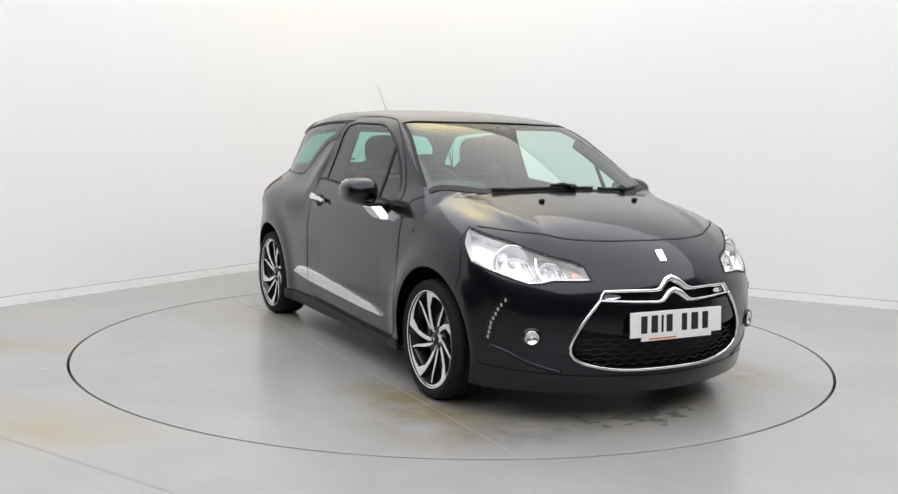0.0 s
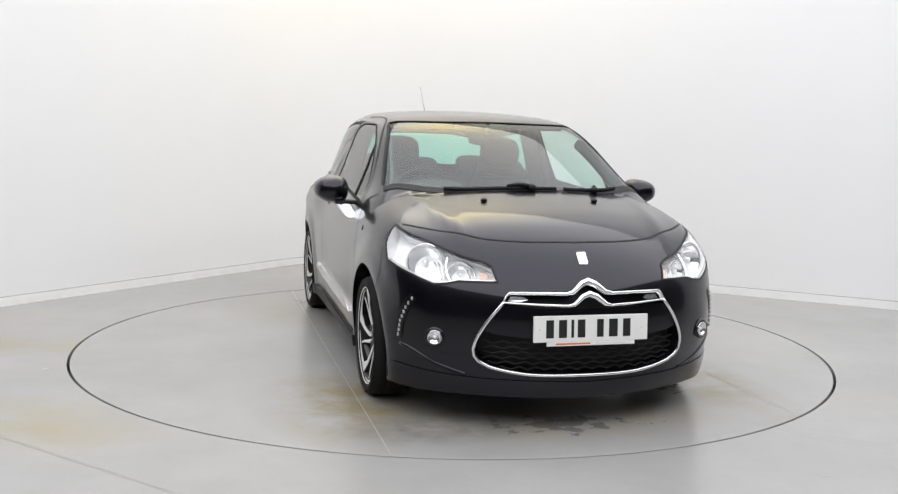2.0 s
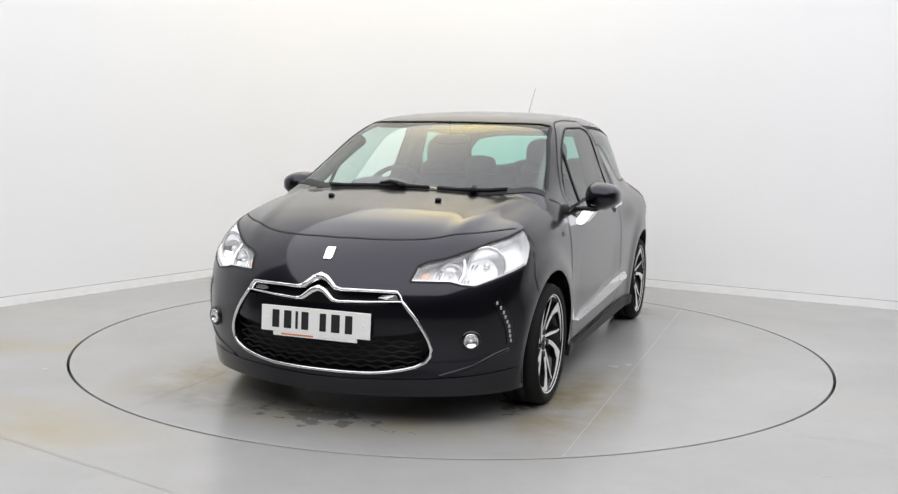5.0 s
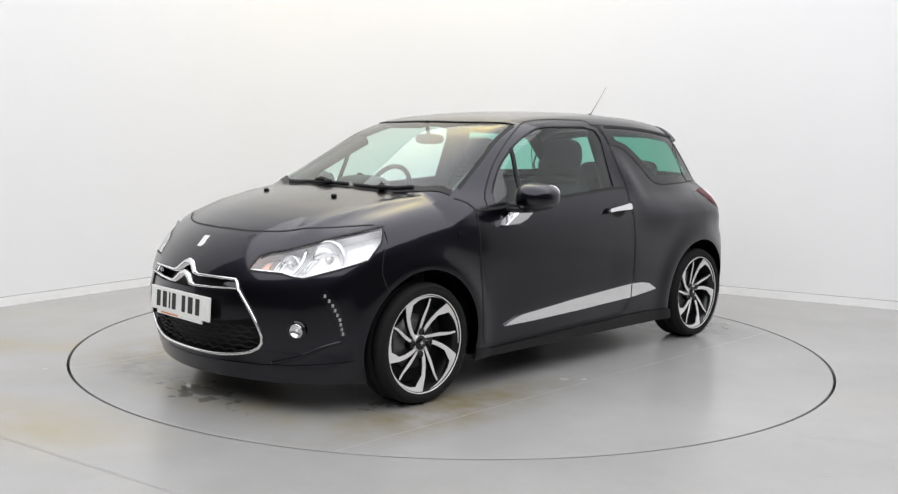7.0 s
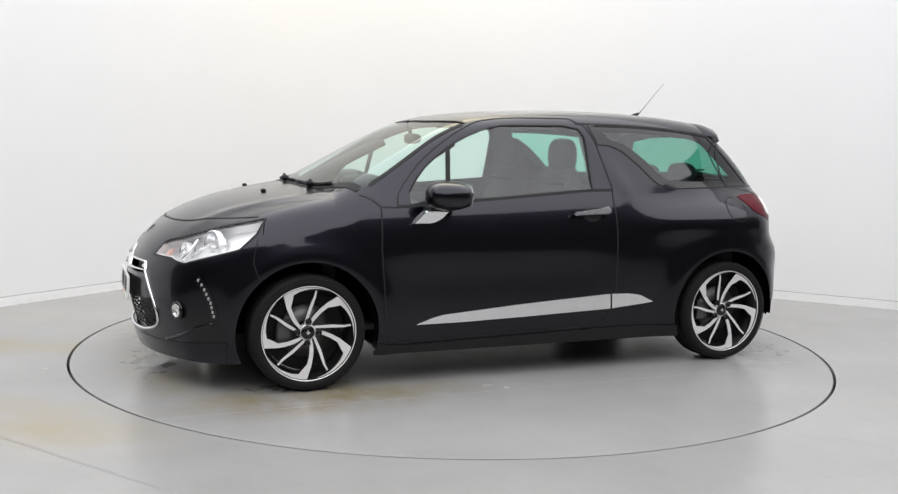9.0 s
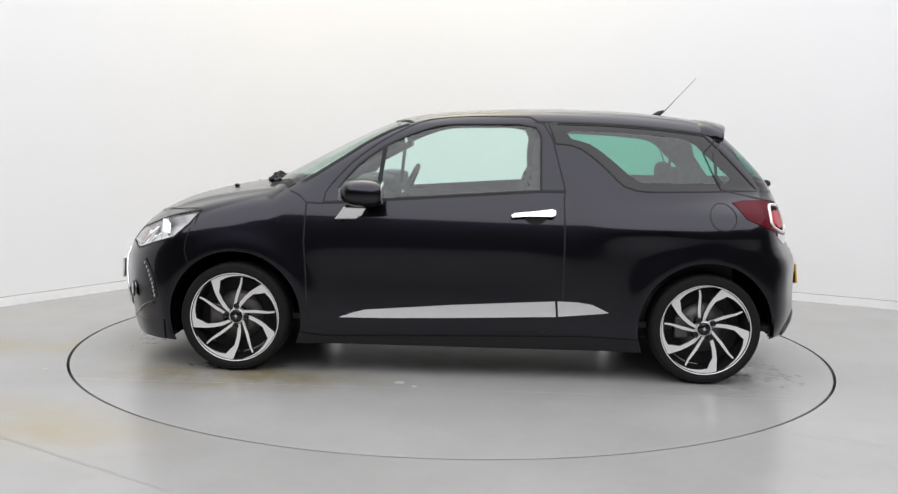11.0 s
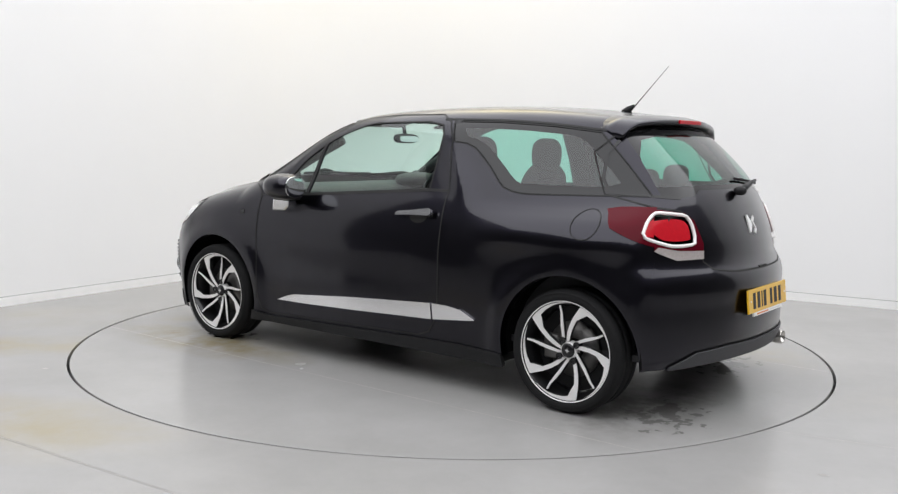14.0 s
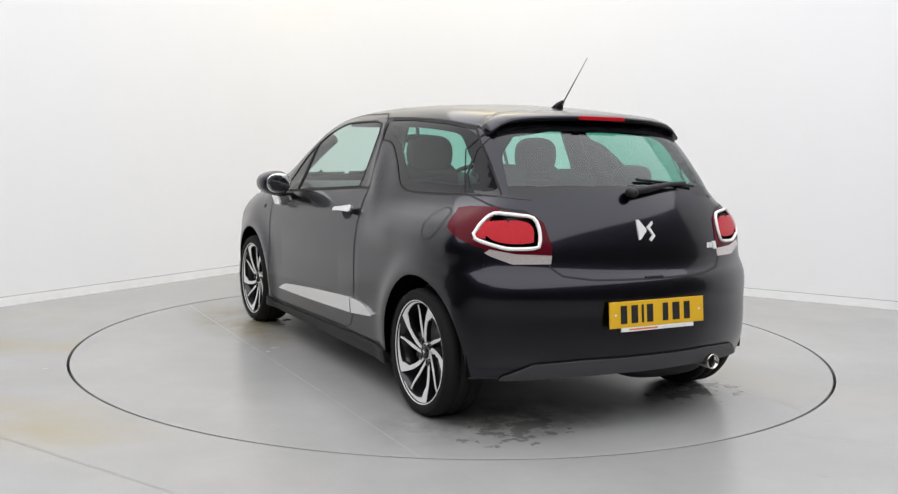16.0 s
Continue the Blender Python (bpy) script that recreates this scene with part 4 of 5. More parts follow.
# ---------------------------------------------------------------- front: lamps, grille, plate
def headlamp(key, s):
    d = front[key]
    lamp = skin("headlamp", d, LENS, car, 0, -0.001, label="clear headlamp lens over a bright chrome reflector")
    skin("lamp_housing", d, LAMP_GREY, lamp, 0, -0.062, label="silver lamp housing")
    V, F = wall(d, 0.064, -0.002)
    part("lamp_wall", V, F, REFLECTOR, lamp)
    for y, z, r, dep in ((0.668, 0.728, 0.078, 0.05), (0.535, 0.690, 0.048, 0.035)):
        c = on_body(FRONT_C, [front_pt(y, z)], -0.050)[0]
        n = Vector((0.93, 0.34, 0.12)).normalized()
        m = Matrix.Translation(c) @ n.to_track_quat("Y", "Z").to_matrix().to_4x4()
        bowl = lathe([(0.0, -dep * 0.8), (r * 0.35, -dep * 0.72), (r * 0.7, -dep * 0.4), (r * 0.95, 0.0), (r, 0.008), (r * 1.05, 0.004), (r * 1.05, -0.03)], 36)
        bulb = lathe([(0.0, 0.012), (r * 0.16, 0.008), (r * 0.2, -dep * 0.6)], 16)
        ring = lathe([(r * 1.0, 0.008), (r * 1.04, 0.013), (r * 1.10, 0.008), (r * 1.10, -0.02)], 36)
        for nm, vf, mt in (("reflector_bowl", bowl, CHROME), ("bulb_shield", bulb, REFLECTOR), ("bowl_ring", ring, REFLECTOR)):
            V, F = moved(vf, m)
            part(nm, [(p[0], s * p[1], p[2]) for p in V], F, mt, lamp)
    P = on_body(FRONT_C, [front_pt(y, z) for y, z in [(0.415, 0.660), (0.420, 0.695), (0.448, 0.702), (0.455, 0.660)]], -0.045)
    Q = P + np.array((0.012, 0.004, 0))
    V = [(p[0], s * p[1], p[2]) for p in list(P) + list(Q)]
    part("indicator", V, [(4, 5, 6, 7), (0, 1, 5, 4), (1, 2, 6, 5), (2, 3, 7, 6), (3, 0, 4, 7)], ORANGE, lamp, "pale orange indicator", False)
    V, F = bar_on(FRONT_C, [front_pt(y, z) for y, z in [(0.575, 0.635), (0.585, 0.70), (0.555, 0.765)]], 0.009, 8, -0.030)
    part("lamp_divider", [(p[0], s * p[1], p[2]) for p in V], F, CHROME, lamp)
    skin("lamp_brow", ribbon(FRONT_C, LAMP[1:6], 0.024, -0.006), LAMP_BROW, lamp, 0.004, 0, s < 0, "dark upper edge inside the lamp")
    skin("lamp_lip", ribbon(FRONT_C, LAMP[7:] + LAMP[:1], 0.026, -0.008), REFLECTOR, lamp, 0.006, 0, s < 0, "bright lower edge inside the lamp")
    for y in (0.47, 0.485, 0.50, 0.60, 0.615):
        V, F = bar_on(FRONT_C, [front_pt(y, 0.655), front_pt(y + 0.004, 0.71), front_pt(y + 0.012, 0.735)], 0.0035, 5, -0.052)
        part("lamp_flute", [(p[0], s * p[1], p[2]) for p in V], F, CHROME, lamp)
    line = LAMP + LAMP[:1]
    V, F, N = ribbon(FRONT_C, line, 0.009)
    skin("lamp_seal", (V, F, N), SEAM, lamp, 0, flip=s < 0)


headlamp("lamp_l", 1)
headlamp("lamp_r", -1)

grille = skin("grille", front["grille"], BLACK, car, 0, -0.06, label="black honeycomb radiator grille")
part("grille_surround", *wall(front["grille"], 0.062), GLOSS_BLACK, grille)
# gloss panel behind the plate
PANEL = [front_pt(y, z) for y, z in [(0.0, 0.405), (0.20, 0.405), (0.40, 0.425), (0.445, 0.44), (0.425, 0.49), (0.375, 0.545), (0.2, 0.54), (0.0, 0.54)]]
PANEL = PANEL + flip2(PANEL[1:-1])
pan = panels(FRONT_C, PANEL, [])
skin("plate_panel", pan["body"], PAINT, grille, 0.006, -0.004)
# mesh of the lower grille
for r in range(6):
    z0 = 0.268 + 0.0235 * r
    w = 0.40 + 0.05 * min(r, 2) / 2
    n = 22
    pts = [((-w + 2 * w * i / n), z0 + (0.006 if (i + r) % 2 else -0.006)) for i in range(n + 1)]
    P = on_body(FRONT_C, [front_pt(y, z) for y, z in pts], -0.020)
    V, F = tube([tuple(p) for p in P], 0.0042, 5)
    part("grille_slat", V, F, BLACK, grille)
# chrome frame and chevrons
half = smooth_line([(0.0, 0.246), (0.25, 0.250), (0.42, 0.283), (0.478, 0.33), (0.478, 0.39), (0.432, 0.48), (0.368, 0.562)], 0.025)
path = [(-y, z) for y, z in half[::-1]] + half[1:]
P = on_body(FRONT_C, [front_pt(y, z) for y, z in path], 0.004)
part("chrome_frame", *tube([tuple(p) for p in P], 0.0075, 8), CHROME, grille, "thin chrome grille frame")


def band(name, mid, wid, depth, mat, parent, lift):
    """A flat chrome band on the front along (y, z) points with a width for each."""
    c = np.array(mid, float)
    t = np.gradient(c, axis=0)
    t /= np.linalg.norm(t, axis=1, keepdims=True)
    n = np.stack([-t[:, 1], t[:, 0]], 1)
    w = np.array(wid)[:, None] / 2
    a, b = c + n * w, c - n * w
    rows = []
    for pts, l in ((a, lift - depth), (a * 0.8 + b * 0.2, lift), (a * 0.2 + b * 0.8, lift), (b, lift - depth)):
        rows.append(on_body(FRONT_C, [front_pt(y, z) for y, z in pts], l))
    V = np.concatenate(rows)
    k = len(c)
    F = [(q * k + i, q * k + i + 1, (q + 1) * k + i + 1, (q + 1) * k + i) for q in range(3) for i in range(k - 1)]
    return part(name, V, F, mat, parent, "chrome chevron bar", True)


up = [(-0.368, 0.562), (-0.358, 0.585), (-0.343, 0.600), (-0.22, 0.601), (-0.105, 0.600), (-0.075, 0.606), (-0.03, 0.641), (0.0, 0.652), (0.03, 0.641), (0.075, 0.606), (0.105, 0.600), (0.22, 0.601), (0.343, 0.600), (0.358, 0.585), (0.368, 0.562)]
band("chevron_bar", up, [0.008, 0.009, 0.012, 0.012, 0.013, 0.02, 0.026, 0.028, 0.026, 0.02, 0.013, 0.012, 0.012, 0.009, 0.008], 0.02, CHROME, grille, 0.010)
lo = [(-0.366, 0.561), (-0.22, 0.555), (-0.10, 0.551), (-0.072, 0.556), (-0.03, 0.590), (0.0, 0.601), (0.03, 0.590), (0.072, 0.556), (0.10, 0.551), (0.22, 0.555), (0.366, 0.561)]
band("chevron_bar", lo, [0.008, 0.011, 0.013, 0.020, 0.025, 0.027, 0.025, 0.020, 0.013, 0.011, 0.008], 0.02, CHROME, grille, 0.010)
for s in (1, -1):
    V = on_body(FRONT_C, [front_pt(s * y, z) for y, z in [(0.352, 0.570), (0.338, 0.590), (0.285, 0.588), (0.268, 0.577), (0.30, 0.568)]], -0.012)
    part("bar_end", V, [(0, 1, 2, 3, 4)[::s]], SATIN, grille, "", False)


def plate(name, m, mat, label, parent):
    """A number plate facing +x in its own space."""
    w, h = 0.26, 0.0555
    pl = part(name, *moved(prism([(-w, -h), (w, -h), (w, h), (-w, h)], "x", -0.006, 0.004, 0.002), m), mat, parent, label, False)
    xs = [-0.188, -0.130, -0.086, -0.046, 0.040, 0.100, 0.162]
    ws = [0.034, 0.036, 0.012, 0.034, 0.030, 0.040, 0.034]
    for y, cw in zip(xs, ws):
        part("character_bar", *moved(box(0.0042, 0.0052, y - cw / 2, y + cw / 2, -0.038, 0.038), m), PLATE_INK, pl, "", False)
    st = part("dealer_strip", *moved(box(-0.004, 0.003, -0.20, 0.20, -0.073, -0.0555), m), PLATE_W, pl, "white dealer strip below the plate", False)
    part("print_bar", *moved(box(0.0032, 0.0040, -0.16, -0.005, -0.068, -0.061), m), STRIP_ORANGE, st, "", False)
    part("print_bar", *moved(box(0.0032, 0.0040, 0.02, 0.155, -0.068, -0.061), m), LAMP_GREY, st, "", False)
    for y in (-0.232, 0.232):
        part("plate_screw", *moved(blob(0.005, y, 0.0, 0.002, 0.005, 0.005, 2, 10, 6), m), LAMP_GREY, pl)
    return pl


plate("front_number_plate", pose(2.034, 0, 0.458, 0, -3, 0), PLATE_W, "white number plate with dark bars", car)
plate("rear_number_plate", pose(-1.868, 0, 0.523, 0, -6, 180), PLATE_Y, "yellow number plate with dark bars", car)

c = on_body(FRONT_C, [front_pt(0.0, 0.738)], 0.003)[0]
V, F = moved(prism([(-0.020, -0.033), (0.016, -0.033), (0.022, -0.022), (0.022, 0.033), (-0.016, 0.033), (-0.022, 0.022)], "x", -0.004, 0.003, 0.0015), Matrix.Translation(c) @ pose(0, 0, 0, 0, -42, 0))
part("bonnet_badge", V, F, CHROME, car, "small chrome badge", False)

for s in (1, -1):
    c = Vector(on_body(FRONT_C, [front_pt(s * 0.632, 0.397)], 0.0)[0])
    nrm = Vector((0.90, s * 0.42, 0.0)).normalized()
    m = Matrix.Translation(c + nrm * 0.013) @ nrm.to_track_quat("Y", "Z").to_matrix().to_4x4() @ Matrix.Scale(0.76, 4)
    fog = part("fog_lamp", *moved(lathe([(0.0, 0.004), (0.02, 0.003), (0.034, -0.004), (0.036, -0.02)], 28), m), LENS, car, "round clear fog lamp in a dark recess")
    part("fog_reflector", *moved(lathe([(0.0, -0.014), (0.016, -0.013), (0.03, -0.006), (0.035, 0.002), (0.040, 0.004), (0.043, -0.002), (0.046, -0.016)], 28), m), CHROME, fog)
    part("fog_bulb", *moved(lathe([(0.0, -0.002), (0.009, -0.004), (0.011, -0.014)], 14), m), REFLECTOR, fog)
    part("fog_recess", *moved(lathe([(0.046, 0.003), (0.055, 0.002), (0.060, -0.01)], 28), m), GLOSS_BLACK, fog)
    d = smooth_line([(0.708, 0.565), (0.735, 0.52), (0.755, 0.45), (0.762, 0.37)], 0.02)
    dr = strip_part("running_light", FRONT_C, [front_pt(s * y, z) for y, z in d], 0.042, GLOSS_BLACK, car, 0.003, label="black strip of daytime running lights")
    for i in range(9):
        z = 0.552 - 0.021 * i
        y = float(np.interp(-z, [-0.565, -0.52, -0.45, -0.37], [0.708, 0.735, 0.755, 0.762]))
        c = on_body(FRONT_C, [front_pt(s * y, z)], 0.004)[0]
        part("led_cell", *moved(box(-0.006, 0.0025, -0.0045, 0.0045, -0.0075, 0.0075, 0.001), Matrix.Translation(c) @ pose(0, 0, 0, 0, 0, s * 20)), LED_GREY, dr, "", False)
    # bumper crease
    V, F = bar_on(FRONT_C, [front_pt(s * y, z) for y, z in [(0.50, 0.235), (0.62, 0.275), (0.71, 0.325), (0.755, 0.345)]], 0.010, 6, -0.003)
    part("bumper_fold", V, F, PAINT, car)
    c = on_body(TOP_C, [(1.353, s * 0.285)], 0.006)[0]
    part("washer_nozzle", *blob(c[0], c[1], c[2], 0.014, 0.016, 0.010, 2.2, 14, 8), BLACK, car)


# ---------------------------------------------------------------- side trim
STRIP_A = [(0.682, 0.305), (0.60, 0.335), (0.54, 0.350), (0.10, 0.386), (-0.448, 0.420), (-0.455, 0.338), (0.07, 0.318), (0.45, 0.307)]
STRIP_B = [(-0.460, 0.420), (-0.56, 0.419), (-0.64, 0.408), (-0.728, 0.367), (-0.70, 0.362), (-0.466, 0.339)]
HANDLE = [(-0.212, 0.842), (-0.208, 0.853), (-0.225, 0.862), (-0.33, 0.873), (-0.42, 0.885), (-0.437, 0.878), (-0.437, 0.858), (-0.42, 0.850), (-0.3, 0.848)]
sa, sb, hd = panels(SIDE_C, STRIP_A, [], 0.02)["body"], panels(SIDE_C, STRIP_B, [], 0.02)["body"], panels(SIDE_C, HANDLE, [], 0.02)["body"]
rc = panels(SIDE_C, [(-0.335 + 0.058 * math.cos(a), 0.852 + 0.036 * math.sin(a)) for a in np.linspace(0, 2 * math.pi, 24, endpoint=False)], [], 0.02)["body"]
CREASE = [(-0.47, 0.440), (-0.1, 0.418), (0.3, 0.392)]
core_l = panels(REAR_C, ring_at(0.022), [], 0.02)["body"]
ring_rear = lambda pts: [tuple(p) for p in on_body(REAR_C, tail_uv(pts), 0.004)]
ring_side = [tuple(p) for p in on_body(SIDE_C, [(-1.566, 0.832), (-1.558, 0.87), (-1.560, 0.908)], 0.004)]
LAMP_RING = [tuple(p) for p in smooth_line(ring_rear([(0.503, 0.83), (0.512, 0.802), (0.56, 0.794), (0.62, 0.793), (0.66, 0.799)]) + ring_side + ring_rear([(0.655, 0.934), (0.62, 0.934), (0.56, 0.929), (0.515, 0.920), (0.500, 0.88)]), 0.02, True)]
for twin in (False, True):
    s = -1 if twin else 1
    skin("side_strip", sa, SATIN, car, 0.012, 0.011, twin, "bright chrome side strip")
    skin("side_strip", sb, SATIN, car, 0.012, 0.011, twin, "bright chrome side strip")
    h = skin("door_handle", hd, CHROME, car, 0.014, 0.038, twin, "chrome door handle")
    skin("handle_recess", rc, SEAM, h, 0, 0.002, twin)
    for x in (-0.235, -0.415):
        y = float(on_body(SIDE_C, [(x, 0.862)])[0][1])
        part("handle_foot", *box(x - 0.012, x + 0.012, s * y - 0.005, s * y + s * 0.03, 0.852, 0.872), BLACK, h, "", False)
    # pillar in the door glass
    V, F, N = ribbon(SIDE_C, [(0.497, 0.925), (0.462, 1.205)], 0.022, 0.003)
    skin("quarterlight_bar", (V, F, N), BLACK, car, 0.012, 0, twin)
    # mirror
    m = Matrix.Diagonal((1, s, 1, 1))
    V, F = blob(0.545, 0.915, 0.962, 0.118, 0.092, 0.077, 2.5, 28, 16)
    V = [(x + 0.10 * (0.95 - y), y, z + (0.02 * (y - 0.925) if z > 0.96 else 0)) for x, y, z in V]
    V = [(max(x, 0.452), y, 0.965 + (z - 0.965) * (1.12 - 0.42 * (y - 0.82) / 0.21)) for x, y, z in V]
    mir = part("door_mirror", [(x, s * y, z) for x, y, z in V], F if s > 0 else [f[::-1] for f in F], PAINT, car, "dark door mirror on a chrome foot")
    V, F = blob(0.451, 0.910, 0.965, 0.004, 0.074, 0.058, 2.4, 28, 8)
    part("mirror_glass", [(x, s * y, z) for x, y, z in V], F, MIRROR, mir)
    V, F = prism([(0.71, 0.818), (0.655, 0.888), (0.535, 0.885), (0.56, 0.845), (0.60, 0.822)], "y", 0.80, 0.868, 0.008)
    part("mirror_foot", [(x, s * (y + 0.6 * (z - 0.85)), z) for x, y, z in V], F, CHROME, mir, "chrome mirror foot", False)
    part("mirror_joint", *moved(box(0.54, 0.64, 0.78, 0.90, 0.885, 0.905, 0.006), m), BLACK, mir, "", False)
    # tail lamps
    k = "_r" if twin else "_l"
    sl = flip3(side["lamp"]) if twin else side["lamp"]
    tl = skin("tail_lamp", join3(sl, rear["lamp" + k]), RED_DARK, car, 0.006, 0.003, label="dark red tail lamp with a white light ring")
    V, F = tube([(x, s * y, z) for x, y, z in LAMP_RING], 0.0085, 8, True)
    part("lamp_ring", V, F, WHITE_LENS, tl, "white light guide ring")
    skin("lamp_core", flip3(core_l) if twin else core_l, RED_CORE, tl, 0.006, 0.0035, label="bright red lens")
    skin("lamp_core_side", flip3(side["core"]) if twin else side["core"], RED_CORE, tl, 0.006, 0.0035, label="bright red lens")
    skin("lamp_clear", rear["clear" + k], CLEAR_CORE, tl, 0.006, 0.003, label="clear grey lens")
    skin("side_repeater", ribbon(SIDE_C, [(1.02, 0.792), (0.985, 0.794)], 0.024, 0.003), GLOSS_BLACK, car, 0.004, 0, twin)


# ---------------------------------------------------------------- wipers, spoiler, aerial, tail details
def wiper(y0, y1, yp):
    pts = [(float(np.interp(abs(y), [0, 0.25, 0.45, 0.62, 0.70], [1.175, 1.155, 1.095, 1.0, 0.955])) - 0.005, y) for y in np.linspace(y0, y1, 14)]
    P = on_body(TOP_C, pts, 0.010)
    w = part("wiper", *tube([tuple(p) for p in P], 0.007, 8, squash=1.4), BLACK, car, "black windscreen wiper")
    piv = on_body(TOP_C, [(float(np.interp(abs(yp), [0, 0.25, 0.45, 0.62], [1.175, 1.155, 1.095, 1.0])) + 0.005, yp)], 0.018)[0]
    mid = P[7]
    part("wiper_arm", *tube([tuple(piv), tuple((piv + mid) / 2 + np.array((0, 0, 0.018))), tuple(mid + np.array((0, 0, 0.012)))], [0.014, 0.010, 0.007], 8), BLACK, w)
    part("wiper_pivot", *blob(piv[0], piv[1], piv[2], 0.022, 0.022, 0.016, 2.2, 14, 8), BLACK, w)


wiper(-0.42, 0.16, 0.02)
wiper(0.20, 0.53, 0.38)


def spoiler():
    V, n = [], 25
    for i in range(n):
        y = -0.545 + 1.09 * i / (n - 1)
        e = max(0.0, abs(y) / 0.545)
        zr = float(ROOF(-1.27)) - 0.085 * y * y - 0.10 * y ** 4
        tip = -1.432 + 0.30 * y * y
        drop = 0.012 + 0.010 * e
        x0 = -1.235 + 0.02 * e
        base = float(TOP_C.cast([(x0, y)])[0][2])
        V += [(x0, y, base + 0.001), ((x0 + tip) / 2, y, base - 0.004), (tip + 0.012, y, base - 0.024), (tip, y, base - 0.033), (tip + 0.006, y, base - 0.044), (tip + 0.07, y, base - 0.058), (x0, y, base - 0.03)]
    F = [(i * 7 + q, i * 7 + (q + 1) % 7, (i + 1) * 7 + (q + 1) % 7, (i + 1) * 7 + q) for i in range(n - 1) for q in range(7)]
    F += [tuple(range(7))[::-1], tuple((n - 1) * 7 + q for q in range(7))]
    sp = part("roof_spoiler", V, F, PAINT, tailgate, "body-coloured roof spoiler")
    z = V[12 * 7 + 3][2]
    part("brake_light", *box(-1.4345, -1.425, -0.13, 0.13, z - 0.013, z + 0.006, 0.003), RED_CORE, sp, "red high-level brake light", False)


spoiler()
b = on_body(TOP_C, [(-1.10, 0.0)])[0]
aer = part("aerial", *tube([(-1.112, 0, b[2] + 0.02), (-1.30, 0, 1.636)], [0.0034, 0.0022], 8), AERIAL_STEEL, car, "thin whip aerial on a black base")
part("aerial_base", *tube([(-1.075, 0, b[2] - 0.004), (-1.09, 0, b[2] + 0.018), (-1.118, 0, b[2] + 0.034)], [0.036, 0.020, 0.009], 12, squash=0.8), BLACK, aer)

P = on_body(REAR_C, [rear_pt(y, z) for y, z in [(0.05, 1.012), (-0.05, 1.028), (-0.18, 1.045), (-0.30, 1.052)]], 0.030)
rw = part("rear_wiper", *tube([tuple(p) for p in P], [0.016, 0.016, 0.012, 0.008], 8), BLACK, tailgate, "black rear wiper arm")
part("wiper_hub", *blob(P[0][0], P[0][1], P[0][2], 0.032, 0.026, 0.022, 2.3, 14, 8), BLACK, rw)
P = on_body(REAR_C, [rear_pt(y, z) for y, z in [(-0.02, 1.075), (-0.2, 1.062), (-0.38, 1.045)]], 0.012)
part("wiper_blade", *tube([tuple(p) for p in P], 0.007, 6), BLACK, rw)


def emblem(shapes, y, z, size, name, label):
    P = on_body(REAR_C, [rear_pt(y, z)], 0.003)[0]
    m = Matrix.Translation(P) @ pose(0, 0, 0, 0, -18, 180)
    V, F = join(*[moved(prism([(a * size, b * size) for a, b in poly], "x", -0.003, 0.004), m) for poly in shapes])
    part(name, V, F, ALLOY, tailgate, label, False)


# two plain chrome wedges, and a small row of bars
emblem([[(-1.0, 0.95), (-0.75, 0.95), (-0.05, 0.1), (-0.05, -0.15), (-0.85, -0.9), (-1.0, -0.9)][::1], [(0.1, 0.25), (0.8, 0.8), (0.85, 0.55), (0.45, 0.2), (0.9, -0.6), (0.35, -1.1), (0.2, -0.9), (0.6, -0.5), (0.15, 0.1)]], 0.0, 0.868, 0.048, "tailgate_emblem", "small chrome emblem")
emblem([[(-1, -0.4), (-0.45, -0.4), (-0.45, 0.4), (-1, 0.4)], [(-0.35, -0.4), (0.2, -0.4), (0.2, 0.4), (-0.35, 0.4)], [(0.35, -0.6), (1, -0.6), (1, 0.6), (0.35, 0.6)]], -0.415, 0.785, 0.030, "model_badge", "small chrome letter bars")
P = on_body(REAR_C, [rear_pt(0, 0.672)], 0.002)[0]
part("tailgate_latch", *box(P[0] - 0.004, P[0] + 0.02, -0.05, 0.05, 0.662, 0.676, 0.003), SEAM, tailgate, "", False)
part("exhaust", *moved(lathe([(0.024, -0.12), (0.026, 0.0), (0.031, 0.035), (0.034, 0.036), (0.036, 0.03), (0.034, -0.12)], 24), pose(-1.80, -0.375, 0.262, 0, 0, 90)), STEEL, car, "polished round exhaust tip")
part("exhaust_inside", *moved(lathe([(0.0, 0.0), (0.026, 0.0)], 20), pose(-1.80, -0.375, 0.262, 0, 0, 90)), SEAM, car)
part("silencer", *blob(-1.52, -0.28, 0.225, 0.16, 0.26, 0.075, 3), BLACK, car, "black rear silencer")


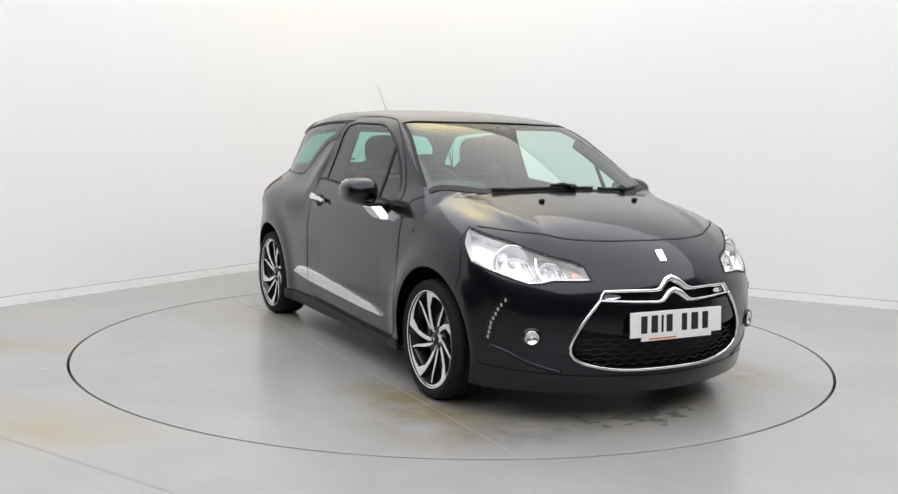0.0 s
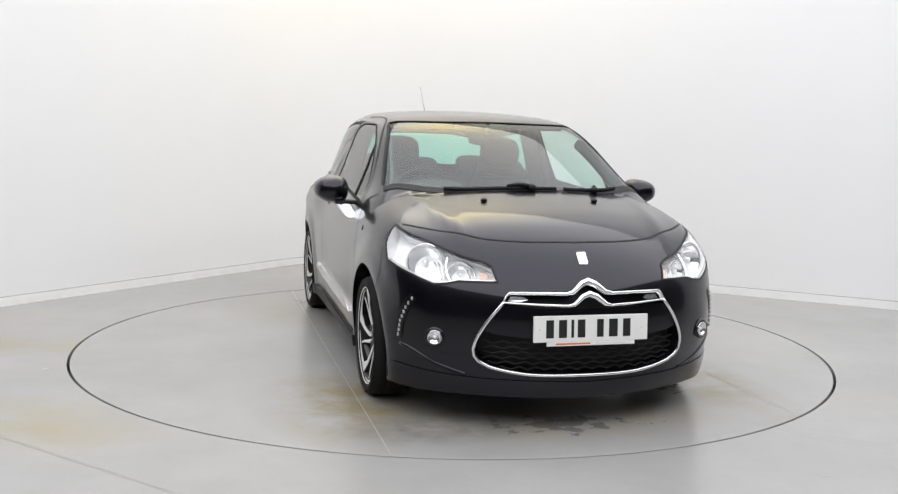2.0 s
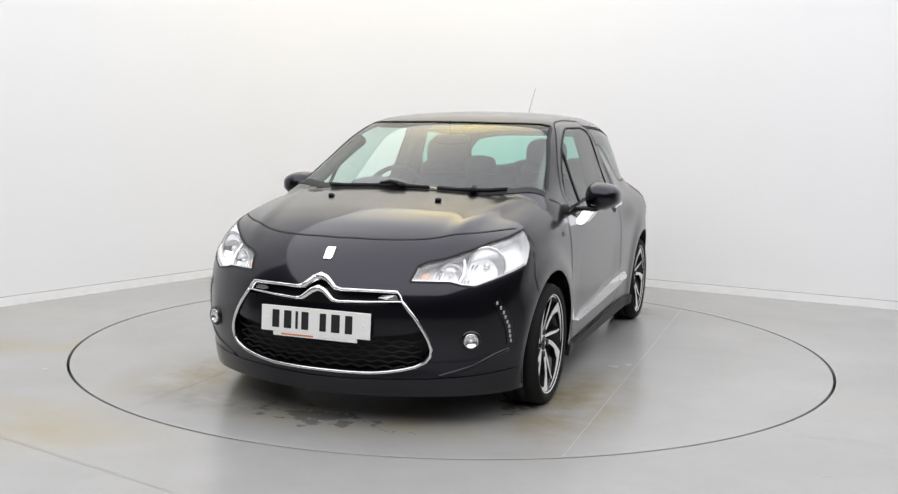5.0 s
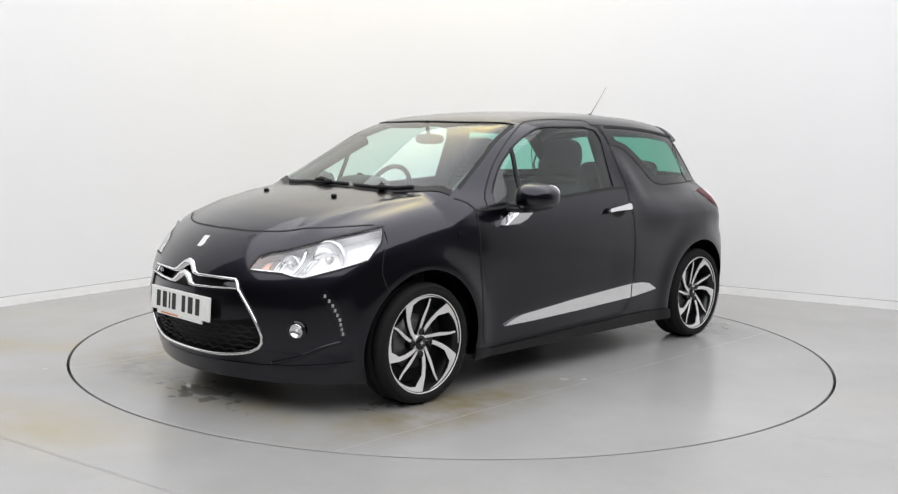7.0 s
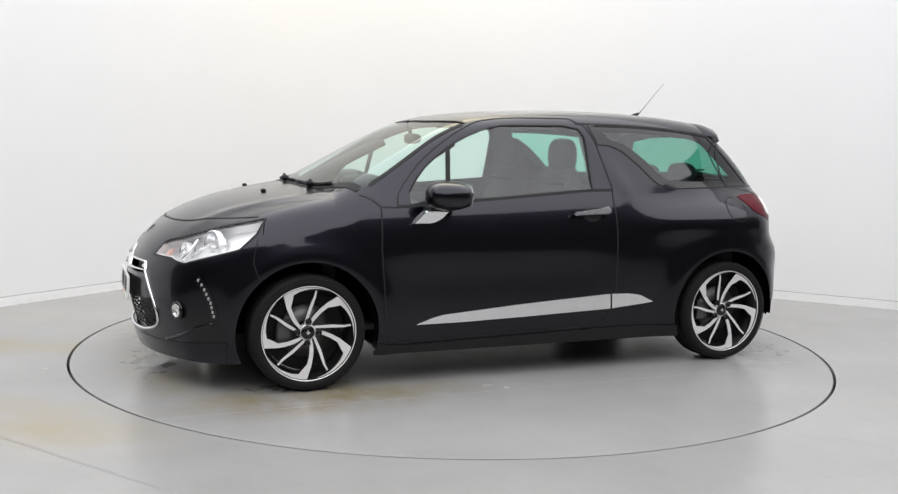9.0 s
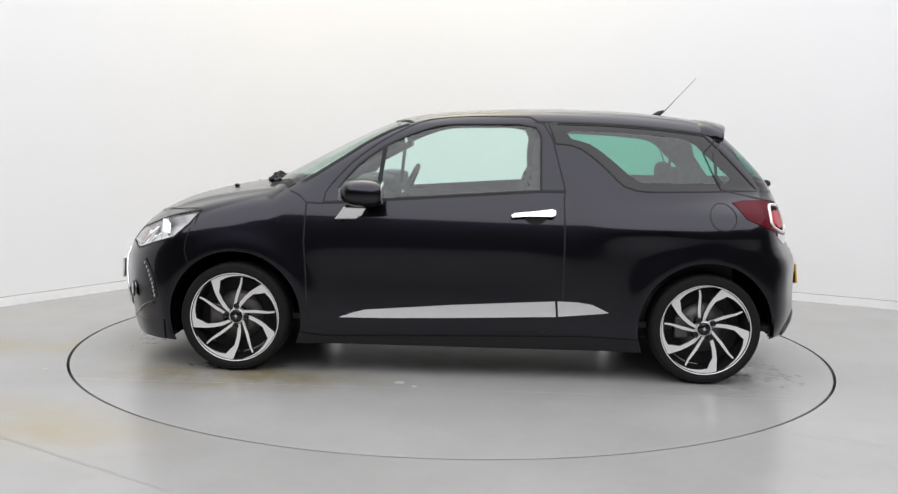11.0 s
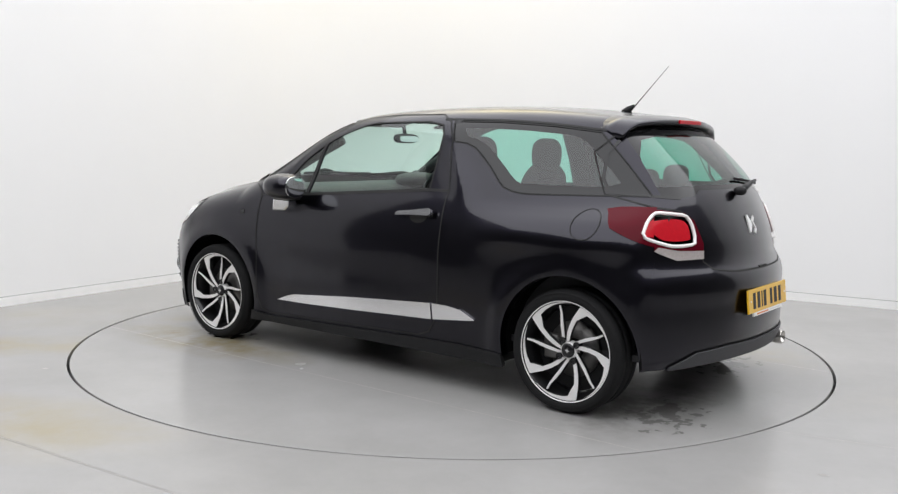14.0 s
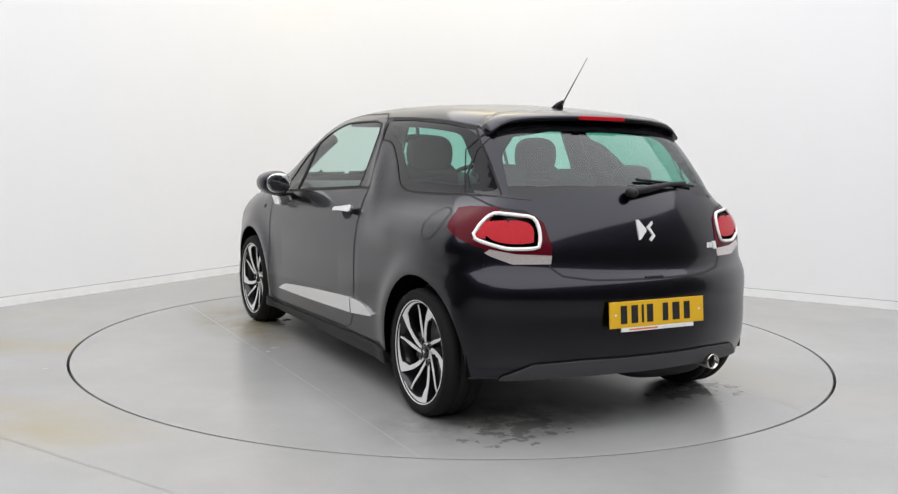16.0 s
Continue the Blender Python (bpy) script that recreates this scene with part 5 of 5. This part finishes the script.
# ---------------------------------------------------------------- cabin
def front_seat(y):
    V, F = prism(smooth_line([(-0.36, 0.52), (-0.26, 0.48), (-0.20, 0.62), (-0.28, 0.88), (-0.33, 1.06), (-0.38, 1.12), (-0.43, 1.06), (-0.41, 0.80), (-0.38, 0.6)], 0.04, True), "y", y - 0.245, y + 0.245, 0.03, 2)
    V = [(a, y + (b - y) * (1 - 0.40 * max(0, (c - 0.80)) / 0.32), c) for a, b, c in V]
    seat = part("front_seat", V, F, FABRIC, car, "dark fabric front seat with a headrest", True)
    part("seat_cushion", *blob(0.0, y, 0.47, 0.30, 0.25, 0.10, 3.2), FABRIC, seat)
    V, F = blob(-0.385, y, 1.165, 0.050, 0.135, 0.100, 2.8, 24, 12)
    part("headrest", V, F, FABRIC, seat)
    for d in (-0.05, 0.05):
        part("headrest_post", *tube([(-0.40, y + d, 1.0), (-0.412, y + d, 1.10)], 0.006, 6), CHROME, seat)


front_seat(0.345)
front_seat(-0.345)
bench = part("rear_seat", *moved(box(-0.06, 0.06, -0.58, 0.58, -0.26, 0.26, 0.045), pose(-1.12, 0, 0.74, 0, -16, 0)), FABRIC, car, "dark fabric rear bench", True)
part("seat_cushion", *blob(-0.86, 0, 0.47, 0.28, 0.57, 0.10, 4), FABRIC, bench)
for y in (-0.38, 0.38, 0.0):
    part("headrest", *blob(-1.20, y, 1.07 if y else 1.05, 0.045, 0.12, 0.065, 2.8, 20, 10), FABRIC, bench)
dash = prism(smooth_line([(1.10, 0.72), (1.10, 0.925), (0.98, 0.955), (0.78, 0.962), (0.64, 0.940), (0.58, 0.86), (0.62, 0.74), (0.70, 0.60)], 0.05, True), "y", -0.64, 0.64, 0.02)
d = part("dashboard", *dash, DASH, car, "dark grey dashboard", True)
part("instrument_hood", *blob(0.62, -0.36, 0.975, 0.12, 0.17, 0.05, 2.4), DASH, d)
part("centre_vent", *box(0.585, 0.60, -0.12, 0.12, 0.84, 0.90, 0.004), GLOSS_BLACK, d, "", False)
sw_m = pose(0.43, -0.36, 0.905, 0, -24, 0)
ring = [(0.0, 0.185 * math.cos(a), 0.185 * math.sin(a)) for a in np.linspace(0, 2 * math.pi, 40, endpoint=False)]
sw = part("steering_wheel", *moved(tube(ring, 0.015, 8, True), sw_m), BLACK, car, "black steering wheel")
part("wheel_boss", *moved(blob(0.02, 0, -0.01, 0.035, 0.075, 0.065, 2.6), sw_m), BLACK, sw)
for a in (0, 180, 270):
    q = (0.0, 0.175 * math.cos(radians(a)), 0.175 * math.sin(radians(a)))
    part("wheel_spoke", *moved(tube([(0.02, 0, 0), q], 0.015, 6), sw_m), SATIN, sw)
part("column", *moved(tube([(0.03, 0, 0), (0.25, 0, 0)], 0.035, 10), sw_m), BLACK, sw)
im = part("interior_mirror", *blob(0.43, 0.0, 1.245, 0.022, 0.108, 0.030, 3), BLACK, car, "interior mirror")
part("mirror_stalk", *tube([(0.435, 0, 1.265), (0.455, 0, 1.35)], 0.012, 8), BLACK, im)
part("mirror_plate", *blob(0.407, 0.0, 1.245, 0.003, 0.098, 0.025, 3), MIRROR, im)
part("cabin_floor", *join(box(-1.6, 1.05, -0.72, 0.72, 0.27, 0.30), box(-1.62, -1.22, -0.62, 0.62, 0.90, 0.92)), DASH, car, "dark carpet", False)
for s in (1, -1):
    pil = [tuple(p - n * 0.045) for p, n in zip(on_body(SIDE_C, RAIL[8:26:2]), normal_at(on_body(SIDE_C, RAIL[8:26:2])))]
    part("pillar_trim", *tube([(x, s * y, z) for x, y, z in pil], 0.034, 8), DASH, car, "dark pillar trim")
    bp = [(-0.47, 0.655, 0.93), (-0.45, 0.60, 1.15), (-0.42, 0.545, 1.33)]
    part("pillar_trim", *tube([(x, s * y, z) for x, y, z in bp], 0.055, 8), DASH, car, "dark pillar trim")
    part("door_card", *box(-0.46, 0.84, s * 0.70, s * 0.735, 0.30, 0.905, 0.01), DASH, car, "dark door trim", False)
    part("rear_trim", *box(-1.40, -0.50, s * 0.60, s * 0.66, 0.30, 0.965, 0.01), DASH, car, "dark side trim", False)
    part("sun_visor", *moved(box(-0.075, 0.075, -0.17, 0.17, -0.008, 0.008, 0.006), pose(0.27, s * 0.33, 1.335, 0, 17, 0)), DASH, car, "", False)


def motions():
    rows_t, rows_c = [], []
    for t, a in TURN:
        m = pose(0, 0, 0, 0, 0, a)
        rows_t.append((t, m))
        rows_c.append((t, m @ pose(*CAR_OFF, 0, 0, 0, -90)))
    walk(turntable, rows_t)
    walk(car, rows_c)


motions()
